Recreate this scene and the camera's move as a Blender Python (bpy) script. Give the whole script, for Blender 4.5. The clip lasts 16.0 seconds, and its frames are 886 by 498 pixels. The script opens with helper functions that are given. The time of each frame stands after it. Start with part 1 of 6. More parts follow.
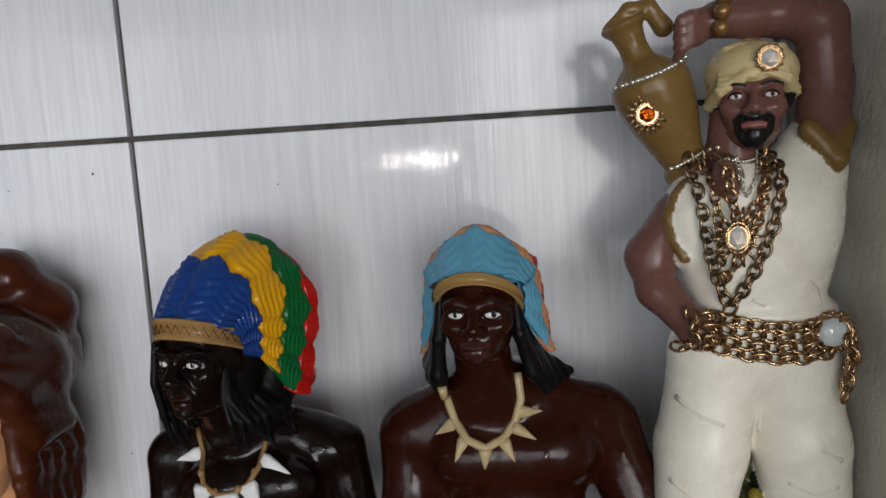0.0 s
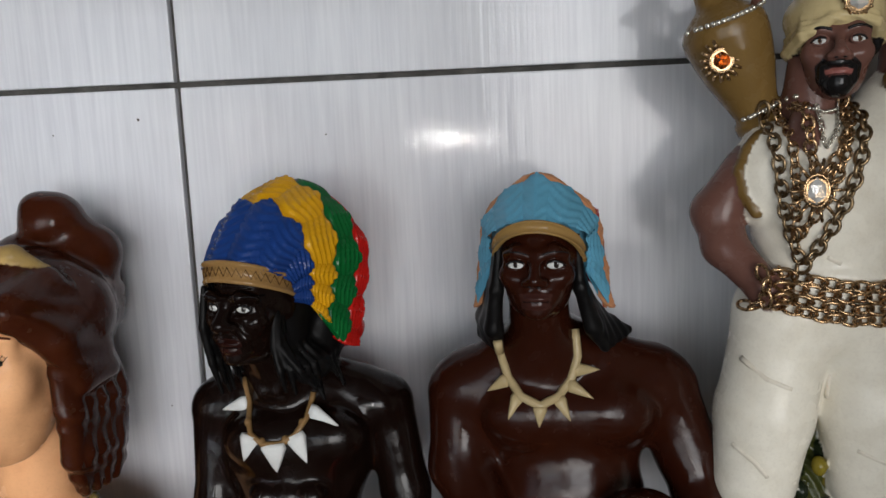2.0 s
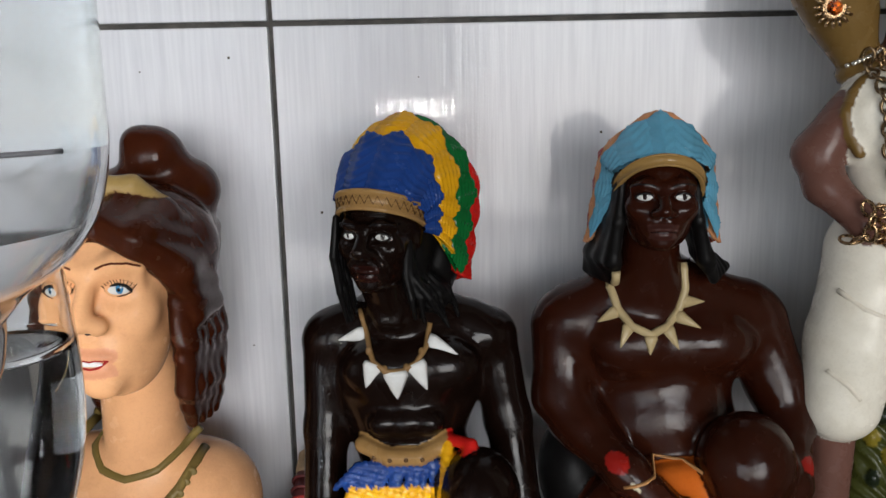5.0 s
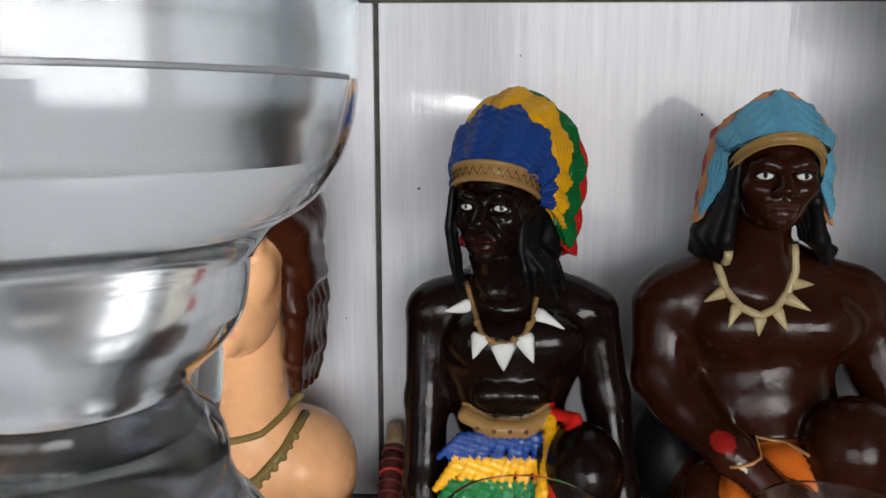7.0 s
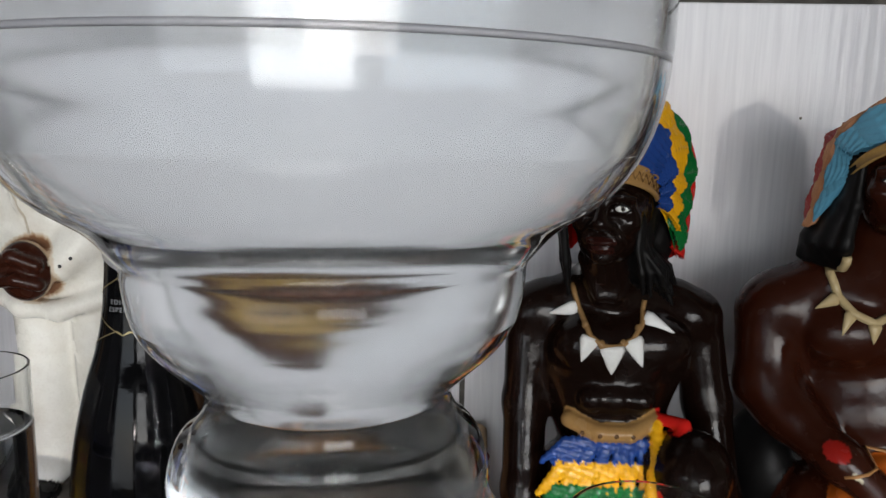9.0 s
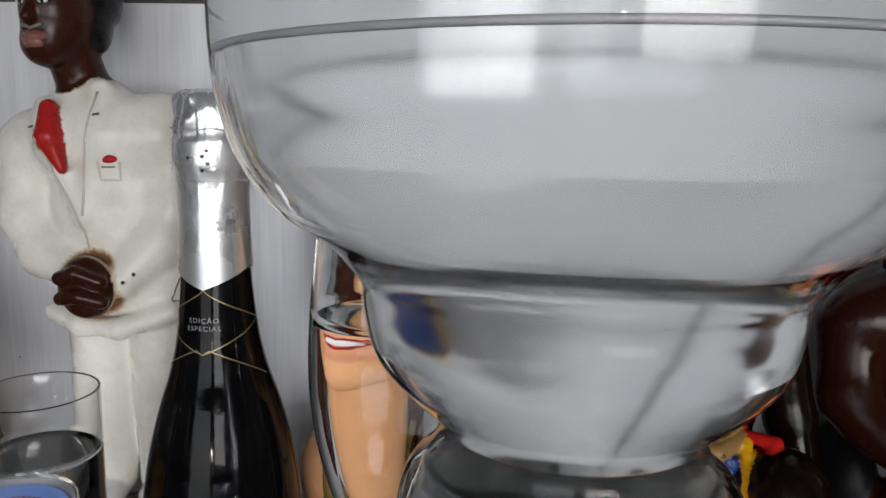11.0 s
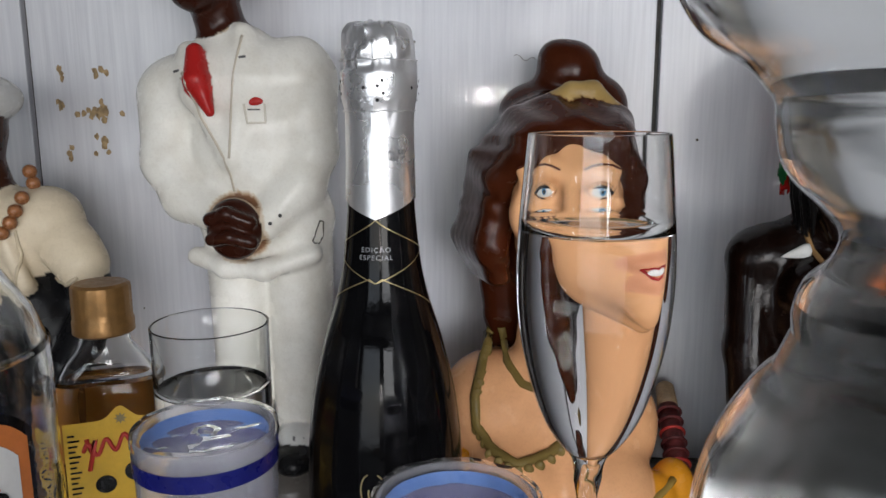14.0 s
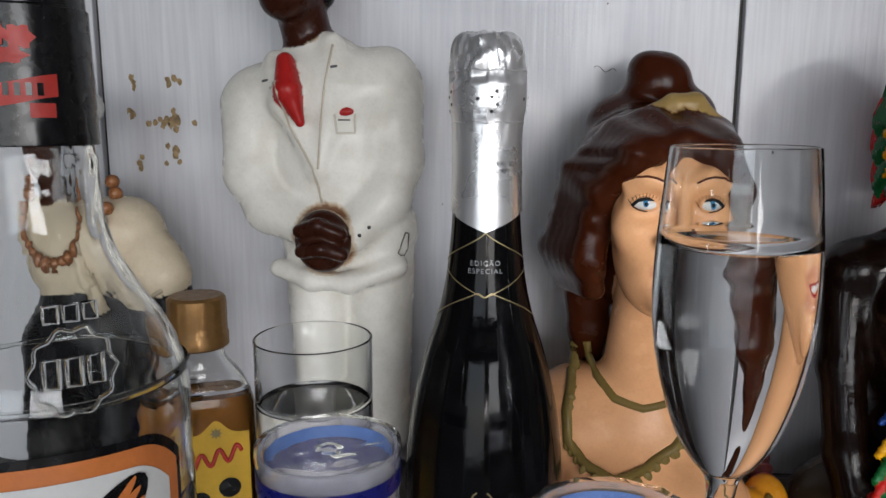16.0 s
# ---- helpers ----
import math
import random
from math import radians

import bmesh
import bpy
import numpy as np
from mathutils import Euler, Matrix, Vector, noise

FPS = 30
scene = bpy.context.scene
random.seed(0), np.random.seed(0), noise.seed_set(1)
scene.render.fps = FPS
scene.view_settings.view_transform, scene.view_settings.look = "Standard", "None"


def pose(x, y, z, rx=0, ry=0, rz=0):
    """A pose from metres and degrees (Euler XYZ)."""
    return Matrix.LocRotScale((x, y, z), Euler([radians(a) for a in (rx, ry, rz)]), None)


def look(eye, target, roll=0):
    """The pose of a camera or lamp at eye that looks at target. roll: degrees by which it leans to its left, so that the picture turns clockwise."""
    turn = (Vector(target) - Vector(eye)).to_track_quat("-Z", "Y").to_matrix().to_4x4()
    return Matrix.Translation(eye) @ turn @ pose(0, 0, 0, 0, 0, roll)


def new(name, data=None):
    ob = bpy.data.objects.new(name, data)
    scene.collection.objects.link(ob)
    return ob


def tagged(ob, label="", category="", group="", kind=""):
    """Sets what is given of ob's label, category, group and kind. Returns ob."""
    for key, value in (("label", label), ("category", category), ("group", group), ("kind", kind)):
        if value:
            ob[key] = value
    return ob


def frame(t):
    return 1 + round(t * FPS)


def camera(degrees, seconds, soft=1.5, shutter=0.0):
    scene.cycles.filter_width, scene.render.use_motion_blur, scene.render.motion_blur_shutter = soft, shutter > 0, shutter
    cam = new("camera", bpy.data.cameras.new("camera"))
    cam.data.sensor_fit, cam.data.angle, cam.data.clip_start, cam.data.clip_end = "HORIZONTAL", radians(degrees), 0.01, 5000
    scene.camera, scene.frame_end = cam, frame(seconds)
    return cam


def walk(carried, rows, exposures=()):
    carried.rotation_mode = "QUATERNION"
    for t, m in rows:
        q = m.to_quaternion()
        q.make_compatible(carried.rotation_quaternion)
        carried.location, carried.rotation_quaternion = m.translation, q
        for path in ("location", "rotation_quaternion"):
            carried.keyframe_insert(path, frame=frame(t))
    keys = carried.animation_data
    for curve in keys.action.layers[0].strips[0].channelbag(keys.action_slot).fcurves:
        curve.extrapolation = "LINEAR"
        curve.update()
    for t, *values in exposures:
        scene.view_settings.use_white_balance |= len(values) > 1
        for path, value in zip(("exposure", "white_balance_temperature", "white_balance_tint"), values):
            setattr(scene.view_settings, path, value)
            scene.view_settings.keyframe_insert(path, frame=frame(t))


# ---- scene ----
cam = camera(60.5, 16.0)
PATH = [
    (0, (0.236, -0.534, 0.35), (0.159, 1.45, 0.106), -3.6),
    (0.5, (0.23, -0.527, 0.347), (0.147, 1.456, 0.1), -3.4),
    (1, (0.224, -0.525, 0.341), (0.122, 1.454, 0.072), -3.2),
    (1.5, (0.221, -0.527, 0.336), (0.093, 1.45, 0.061), -2.8),
    (2, (0.214, -0.522, 0.331), (0.081, 1.453, 0.043), -2.4),
    (2.5, (0.187, -0.526, 0.328), (0.128, 1.453, 0.045), -2.8),
    (3, (0.172, -0.537, 0.332), (0.183, 1.444, 0.054), -2.9),
    (3.5, (0.153, -0.54, 0.329), (0.184, 1.438, 0.031), -2.5),
    (6, (0.098, -0.546, 0.303), (0.064, 1.42, -0.06), -0.2),
    (6.5, (0.084, -0.548, 0.301), (0.030, 1.419, -0.063), -0.2),
    (7, (0.070, -0.55, 0.3), (-0.010, 1.417, -0.062), 0.1),
    (7.5, (0.061, -0.554, 0.302), (-0.030, 1.411, -0.065), 0.5),
    (8, (0.043, -0.554, 0.299), (-0.043, 1.413, -0.062), 0.8),
    (8.5, (0.024, -0.551, 0.297), (-0.074, 1.415, -0.063), 1.1),
    (11, (-0.041, -0.535, 0.296), (-0.118, 1.435, -0.036), 0.9),
    (11.5, (-0.063, -0.541, 0.295), (-0.137, 1.427, -0.046), 0.7),
    (12, (-0.072, -0.534, 0.286), (-0.197, 1.427, -0.086), -0.5),
    (12.5, (-0.096, -0.538, 0.273), (-0.186, 1.425, -0.099), -0.1),
    (13, (-0.105, -0.54, 0.268), (-0.187, 1.423, -0.106), -0.3),
    (13.5, (-0.114, -0.55, 0.263), (-0.198, 1.413, -0.111), -0.1),
    (14, (-0.124, -0.55, 0.266), (-0.217, 1.415, -0.099), -0.2),
    (14.5, (-0.132, -0.546, 0.263), (-0.23, 1.416, -0.11), -0.4),
    (15, (-0.144, -0.547, 0.265), (-0.243, 1.416, -0.104), -0.1),
    (15.5, (-0.162, -0.544, 0.265), (-0.247, 1.422, -0.096), -0.1),
    (16, (-0.185, -0.546, 0.267), (-0.256, 1.423, -0.074), 0.1),
]
EXPOSURES = [(0, -0.12, 6430, 10), (3.5, -0.13, 6430, 10), (6, 0.08, 6500, 10), (7.5, -0.06, 6500, 10), (8.5, -0.1, 6520, 10), (11, -0.42, 6500, 10.5), (13, -0.28, 6400, 11), (14.5, -0.26, 6380, 11), (16, -0.4, 6380, 11)]
walk(cam, [(t, look(eye_at, target, roll)) for t, eye_at, target, roll in PATH], EXPOSURES)

# ---------------- world and light ----------------
world = bpy.data.worlds.new("sky")
scene.world = world
world.use_nodes = True
wn = world.node_tree.nodes
sky = wn.new("ShaderNodeTexSky")
sky.sky_type, sky.sun_disc = "NISHITA", False
sky.sun_elevation, sky.sun_rotation = radians(35), radians(165)
wn["Background"].inputs["Strength"].default_value = 0.12
world.node_tree.links.new(sky.outputs["Color"], wn["Background"].inputs["Color"])


def area_lamp(name, m, w, h, power, color):
    d = bpy.data.lights.new(name, "AREA")
    d.shape, d.size, d.size_y, d.energy, d.color = "RECTANGLE", w, h, power, color
    ob = new(name, d)
    ob.matrix_world = m
    return ob


# daylight from the window opening in the far wall, and the bulb of the room
area_lamp("window_light", look((1.15, -4.05, 0.42), (0.0, 0.0, 0.2)), 1.75, 1.5, 74, (0.97, 0.98, 1.0))
area_lamp("door_light", look((-1.3, -4.05, 0.2), (-0.1, 0.0, 0.2)), 2.2, 1.9, 36, (0.86, 0.93, 1.0))
bulb_light = bpy.data.lights.new("bulb_light", "POINT")
bulb_light.energy, bulb_light.shadow_soft_size, bulb_light.color = 24, 0.03, (1.0, 0.96, 0.9)
new("bulb_light", bulb_light).location = (-0.02, -3.9, 0.33)


# ---------------- materials ----------------
def material(name):
    m = bpy.data.materials.new(name)
    m.use_nodes = True
    t = m.node_tree
    return m, t, t.nodes["Principled BSDF"]


def noise_node(t, scale, detail=4, stretch=None):
    c = t.nodes.new("ShaderNodeTexCoord")
    n = t.nodes.new("ShaderNodeTexNoise")
    n.inputs["Scale"].default_value, n.inputs["Detail"].default_value = scale, detail
    if stretch:
        mp = t.nodes.new("ShaderNodeMapping")
        mp.inputs["Scale"].default_value = stretch
        t.links.new(c.outputs["Object"], mp.inputs["Vector"])
        t.links.new(mp.outputs["Vector"], n.inputs["Vector"])
    else:
        t.links.new(c.outputs["Object"], n.inputs["Vector"])
    return n.outputs["Fac"]


def ramp(t, fac, lo, hi, a=0.35, b=0.65):
    r = t.nodes.new("ShaderNodeValToRGB")
    r.color_ramp.elements[0].position, r.color_ramp.elements[1].position = a, b
    r.color_ramp.elements[0].color, r.color_ramp.elements[1].color = (*lo, 1), (*hi, 1)
    t.links.new(fac, r.inputs["Fac"])
    return r.outputs["Color"]


def mult(t, a, b, fac=1.0, mode="MULTIPLY"):
    x = t.nodes.new("ShaderNodeMixRGB")
    x.blend_type = mode
    x.inputs["Fac"].default_value = fac
    t.links.new(a, x.inputs["Color1"])
    t.links.new(b, x.inputs["Color2"])
    return x.outputs["Color"]


def bump(t, p, fac, strength, dist=0.001):
    b = t.nodes.new("ShaderNodeBump")
    b.inputs["Strength"].default_value, b.inputs["Distance"].default_value = strength, dist
    t.links.new(fac, b.inputs["Height"])
    t.links.new(b.outputs["Normal"], p.inputs["Normal"])


def surface(name, color, rough=0.5, metal=0.0, vary=0.12, scale=60, bumps=0.15, bump_scale=400, coat=0.0, stretch=None):
    m, t, p = material(name)
    lo = [c * (1 - vary) for c in color]
    hi = [min(1, c * (1 + vary)) for c in color]
    big = ramp(t, noise_node(t, scale, 5, stretch), lo, hi)
    fine = ramp(t, noise_node(t, scale * 7, 3, stretch), (1 - vary * 0.6,) * 3, (1, 1, 1))
    t.links.new(mult(t, big, fine), p.inputs["Base Color"])
    rr = ramp(t, noise_node(t, scale * 2.3, 4), (max(0, rough - 0.08),) * 3, (min(1, rough + 0.08),) * 3)
    t.links.new(rr, p.inputs["Roughness"])
    p.inputs["Metallic"].default_value = metal
    p.inputs["Coat Weight"].default_value, p.inputs["Coat Roughness"].default_value = coat, 0.12
    if bumps:
        bump(t, p, noise_node(t, bump_scale, 3, stretch), bumps)
    return m


def clear(name, color, ior, rough=0.0, weight=1.0):
    m, t, p = material(name)
    p.inputs["Base Color"].default_value = (*color, 1)
    p.inputs["Roughness"].default_value, p.inputs["IOR"].default_value = rough, ior
    p.inputs["Transmission Weight"].default_value = weight
    return m


def painted(name, rough, coat, bumps=0.12):
    """Brushed paint under lacquer; the paint's colours are those of the mesh."""
    m, t, p = material(name)
    a = t.nodes.new("ShaderNodeVertexColor")
    a.layer_name = "paint"
    wear = ramp(t, noise_node(t, 55, 6), (0.9, 0.885, 0.86), (1.0, 1.0, 1.0), 0.3, 0.55)
    fine = ramp(t, noise_node(t, 600, 3), (0.95, 0.945, 0.94), (1.0, 1.0, 1.0), 0.3, 0.5)
    t.links.new(mult(t, mult(t, a.outputs["Color"], wear), fine), p.inputs["Base Color"])
    rr = ramp(t, noise_node(t, 90, 4), (max(0.03, rough - 0.07),) * 3, (rough + 0.12,) * 3)
    p.inputs["Specular IOR Level"].default_value = 0.24
    t.links.new(rr, p.inputs["Roughness"])
    p.inputs["Coat Weight"].default_value, p.inputs["Coat Roughness"].default_value = coat, 0.08
    bump(t, p, noise_node(t, 260, 4), bumps, 0.0008)
    return m


def tile_material():
    m, t, p = material("glazed_tile")
    streak = noise_node(t, 14, 6, (9, 1, 0.45))
    fine = noise_node(t, 60, 4, (7, 1, 0.3))
    cloud = noise_node(t, 5, 4)
    c = ramp(t, streak, (0.655, 0.66, 0.69), (0.745, 0.75, 0.77), 0.3, 0.7)
    c = mult(t, c, ramp(t, fine, (0.93, 0.93, 0.935), (1, 1, 1), 0.35, 0.6))
    c = mult(t, c, ramp(t, cloud, (0.93, 0.93, 0.94), (1, 1, 1)))
    oi = t.nodes.new("ShaderNodeObjectInfo")
    c = mult(t, c, ramp(t, oi.outputs["Random"], (0.965, 0.965, 0.97), (1, 1, 1), 0.0, 1.0))
    t.links.new(c, p.inputs["Base Color"])
    t.links.new(ramp(t, noise_node(t, 9, 5, (3, 1, 0.7)), (0.045,) * 3, (0.1,) * 3), p.inputs["Roughness"])
    p.inputs["Specular IOR Level"].default_value = 0.22
    bump(t, p, noise_node(t, 32, 3, (6, 1, 0.28)), 0.22, 0.0011)
    return m


M_TILE = tile_material()
M_GROUT = surface("dark_grout", (0.075, 0.07, 0.062), 0.85, vary=0.35, scale=90, bumps=0.6)
M_STUCCO = surface("beige_stucco", (0.6, 0.555, 0.475), 0.55, vary=0.08, scale=30, bumps=0.9, bump_scale=260)
M_PLASTER = surface("room_plaster", (0.1, 0.1, 0.105), 0.8, vary=0.06, scale=6)
M_FLOOR = surface("cement_floor", (0.09, 0.085, 0.08), 0.6, vary=0.15, scale=8)
M_SHELF = surface("grey_stone_shelf", (0.17, 0.165, 0.16), 0.4, vary=0.25, scale=40)
M_LACQUER = painted("lacquered_paint", 0.16, 0.0, 0.2)
M_MATTE = painted("dull_black_paint", 0.4, 0.0)
M_MATTE.node_tree.nodes["Principled BSDF"].inputs["Specular IOR Level"].default_value = 0.12
M_SATIN = painted("satin_paint", 0.22, 0.0)
M_GLASS = clear("clear_glass", (0.985, 0.995, 0.99), 1.46)
M_THICK = clear("urn_glass", (0.985, 0.995, 0.995), 1.31)
M_WATER = clear("water", (0.99, 0.997, 1.0), 1.333)
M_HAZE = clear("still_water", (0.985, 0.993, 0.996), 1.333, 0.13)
M_SPIRIT = clear("amber_spirit", (0.74, 0.33, 0.07), 1.36)
M_GREEN_GLASS = surface("black_bottle_glass", (0.0035, 0.0035, 0.004), 0.09, 0, 0.2, 60, 0.03)
M_GREEN_GLASS.node_tree.nodes["Principled BSDF"].inputs["Specular IOR Level"].default_value = 0.17
M_FROST = clear("hazy_plastic", (0.8, 0.8, 0.86), 1.14, 0.2, 0.9)
M_FILM = clear("cling_film", (0.99, 0.99, 1.0), 1.04, 0.06, 0.97)
M_FOIL = surface("silver_foil", (0.76, 0.76, 0.77), 0.3, 0.78, 0.03, 14, 0.12, 220)
M_GOLDCAP = surface("gold_plastic_cap", (0.24, 0.125, 0.038), 0.38, 0.55, 0.1, 150, 0.1)
M_BLACK = surface("black_print", (0.006, 0.006, 0.007), 0.25, 0, 0.2, 90, 0.05)
M_GOLDLINE = surface("gold_print", (0.3, 0.24, 0.12), 0.4, 0.6, 0.1)
M_SILVERINK = surface("grey_ink", (0.34, 0.34, 0.36), 0.5, 0.2, 0.05)
M_DARKINK = surface("dark_ink", (0.03, 0.03, 0.035), 0.6, 0, 0.05)
M_CHAIN = surface("aged_gold_chain", (0.46, 0.3, 0.16), 0.28, 1.0, 0.25, 300, 0.2)
M_CHAIN_OLD = surface("antique_brass_chain", (0.26, 0.18, 0.1), 0.34, 1.0, 0.3, 300, 0.2)
M_PEARL = surface("silver_beads", (0.62, 0.58, 0.5), 0.2, 0.8, 0.2, 300)
M_GEM = clear("clear_crystal", (0.93, 0.95, 0.93), 1.65, 0.05, 0.55)
M_MILK = surface("milky_stone", (0.55, 0.58, 0.57), 0.12, 0, 0.08, 200)
M_AMBERGEM = clear("amber_crystal", (0.75, 0.2, 0.02), 1.6)
M_WHITE = surface("white_label", (0.74, 0.74, 0.73), 0.45, 0, 0.04)
M_ORANGE = surface("orange_label", (0.66, 0.2, 0.05), 0.45, 0, 0.1)
M_REDINK = surface("red_print", (0.5, 0.035, 0.025), 0.45, 0, 0.12)
M_YELLOW = surface("yellow_label", (0.68, 0.4, 0.025), 0.42, 0, 0.07)
M_BLUE = surface("blue_band", (0.008, 0.011, 0.15), 0.3, 0, 0.12)
M_LIGHTBLUE = surface("pale_blue_band", (0.12, 0.22, 0.5), 0.35, 0, 0.1)
M_BEAD = surface("wooden_beads", (0.3, 0.12, 0.045), 0.3, 0, 0.3, 200)
M_STICK = surface("pale_wood_tip", (0.3, 0.2, 0.11), 0.6, 0, 0.25, 120)
M_WRAP = surface("dark_red_wrap", (0.16, 0.03, 0.03), 0.45, 0, 0.35, 150)
M_RUST = surface("rusty_stain", (0.36, 0.25, 0.13), 0.8, 0, 0.35, 220, 0.5)
M_HAIRLINE = surface("brown_fibre", (0.05, 0.035, 0.02), 0.7)
M_LAMP = surface("white_enamel", (0.75, 0.75, 0.73), 0.35)


# ---------------- mesh helpers ----------------
def part(name, bm, mat, parent=None, label="", smooth=True):
    me = bpy.data.meshes.new(name)
    bm.to_mesh(me)
    bm.free()
    me.materials.append(mat)
    if smooth:
        me.shade_smooth()
    ob = new(name, me)
    if parent:
        ob.parent = parent
    return tagged(ob, label)


def thing(name, loc, label, category, group="", kind=""):
    ob = new(name)
    ob.location = loc
    ob.empty_display_size = 0.01
    return tagged(ob, label, category, group, kind)


def box(x0, x1, y0, y1, z0, z1, bevel=0.0):
    bm = bmesh.new()
    bmesh.ops.create_cube(bm, size=1, matrix=Matrix.Translation(((x0 + x1) / 2, (y0 + y1) / 2, (z0 + z1) / 2)) @ Matrix.Diagonal((x1 - x0, y1 - y0, z1 - z0, 1)))
    if bevel:
        bmesh.ops.bevel(bm, geom=bm.edges[:], offset=bevel, segments=2, affect="EDGES", profile=0.6)
    return bm


def supported(profile, gap=0.0035):
    """Adds rings beside sharp corners and along straight runs, so that smooth shading stays true."""
    out = []
    m = len(profile)
    for i, p in enumerate(profile):
        p = Vector(p)
        a = Vector(profile[i - 1]) if i else None
        b = Vector(profile[i + 1]) if i < m - 1 else None
        sharp = a is not None and b is not None and (p - a).length > 1e-7 and (b - p).length > 1e-7 and (p - a).angle(b - p) > 0.5
        if sharp and (p - a).length > 0.0006:
            out.append(tuple(p + (a - p).normalized() * 0.00018))
        out.append(tuple(p))
        if sharp and (b - p).length > 0.0006:
            out.append(tuple(p + (b - p).normalized() * 0.00018))
        if b is not None:
            n = int((b - p).length / gap)
            for k in range(1, n):
                out.append(tuple(p.lerp(b, k / n)))
    return out


def lathe(profile, n=64, squash=None, wobble=0.0):
    """Turns (radius, height) pairs round z; radius 0 closes an end. A closed ring of pairs gives a shell."""
    bm = bmesh.new()
    rings = []
    profile = supported(profile)
    for i, (r, z) in enumerate(profile):
        if r <= 1e-6:
            rings.append([bm.verts.new((0, 0, z))])
        else:
            ring = []
            for k in range(n):
                a = 2 * math.pi * k / n
                q = r
                if squash:
                    q = r * squash(a, z)
                if wobble:
                    q += wobble * noise.noise(Vector((math.cos(a) * 3.3, math.sin(a) * 3.3, z * 260)))
                ring.append(bm.verts.new((q * math.cos(a), q * math.sin(a), z)))
            rings.append(ring)
    for a, b in zip(rings, rings[1:]):
        if len(a) == 1 and len(b) == 1:
            continue
        for k in range(n):
            j = (k + 1) % n
            if len(a) == 1:
                bm.faces.new((a[0], b[k], b[j]))
            elif len(b) == 1:
                bm.faces.new((a[k], b[0], a[j]))
            else:
                bm.faces.new((a[k], a[j], b[j], b[k]))
    bmesh.ops.recalc_face_normals(bm, faces=bm.faces[:])
    return bm


def smooth_profile(pts, steps=5):
    """Catmull-Rom through (r, z) pairs."""
    out = []
    for i in range(len(pts) - 1):
        p0, p1, p2, p3 = pts[max(0, i - 1)], pts[i], pts[i + 1], pts[min(len(pts) - 1, i + 2)]
        for s in range(steps):
            u = s / steps
            out.append(tuple(max(0.0, 0.5 * (2 * b + (c - a) * u + (2 * a - 5 * b + 4 * c - d) * u * u + (3 * b - a - 3 * c + d) * u ** 3))
                             if q == 0 else 0.5 * (2 * b + (c - a) * u + (2 * a - 5 * b + 4 * c - d) * u * u + (3 * b - a - 3 * c + d) * u ** 3)
                             for q, (a, b, c, d) in enumerate(zip(p0, p1, p2, p3))))
    out.append(pts[-1])
    return out


def tube(points, radius, n=8, closed=False, bm=None):
    bm = bm or bmesh.new()
    pts = [Vector(p) for p in points]
    rings = []
    m = len(pts)
    for i, p in enumerate(pts):
        a = pts[(i - 1) % m] if closed else pts[max(0, i - 1)]
        b = pts[(i + 1) % m] if closed else pts[min(m - 1, i + 1)]
        d = (b - a).normalized()
        u = d.orthogonal().normalized() if i == 0 else (u - d * u.dot(d)).normalized()
        v = d.cross(u)
        r = radius[i] if isinstance(radius, (list, tuple)) else radius
        rings.append([bm.verts.new(p + (u * math.cos(2 * math.pi * k / n) + v * math.sin(2 * math.pi * k / n)) * r) for k in range(n)])
    pairs = list(zip(rings, rings[1:])) + ([(rings[-1], rings[0])] if closed else [])
    for a, b in pairs:
        for k in range(n):
            bm.faces.new((a[k], a[(k + 1) % n], b[(k + 1) % n], b[k]))
    if not closed:
        bm.faces.new(rings[0][::-1])
        bm.faces.new(rings[-1])
    return bm


def wrap(bm, radius_at, lift=0.0003):
    """Bends a flat mesh (x along the round, z up) onto a turned body; radius_at(z)."""
    for v in bm.verts:
        r = radius_at(v.co.z) + lift + v.co.y
        a = v.co.x / radius_at(v.co.z) - math.pi / 2
        v.co = (r * math.cos(a), r * math.sin(a), v.co.z)
    return bm


def sheet(x0, x1, z0, z1, nx=16, nz=8, edge=None):
    bm = bmesh.new()
    g = [[bm.verts.new((x0 + (x1 - x0) * i / nx, 0, z0 + (z1 - z0) * j / nz)) for i in range(nx + 1)] for j in range(nz + 1)]
    for j in range(nz):
        for i in range(nx):
            bm.faces.new((g[j][i], g[j][i + 1], g[j + 1][i + 1], g[j + 1][i]))
    if edge:
        for row in g:
            for v in row:
                v.co.z = edge(v.co.x, v.co.z)
    return bm


def disc(cx, cz, rx, rz, turn=0.0, n=20, shape=None):
    bm = bmesh.new()
    mid = bm.verts.new((cx, 0, cz))
    rings = []
    for f in (0.5, 1.0):
        ring = []
        for k in range(n):
            a = 2 * math.pi * k / n
            q = f * (shape(a) if shape else 1)
            x, z = rx * q * math.cos(a), rz * q * math.sin(a)
            ring.append(bm.verts.new((cx + x * math.cos(turn) - z * math.sin(turn), 0, cz + x * math.sin(turn) + z * math.cos(turn))))
        rings.append(ring)
    for k in range(n):
        j = (k + 1) % n
        bm.faces.new((mid, rings[0][k], rings[0][j]))
        bm.faces.new((rings[0][k], rings[1][k], rings[1][j], rings[0][j]))
    bmesh.ops.recalc_face_normals(bm, faces=bm.faces[:])
    if bm.faces and bm.faces[:][0].normal.y > 0:
        bmesh.ops.reverse_faces(bm, faces=bm.faces[:])
    return bm


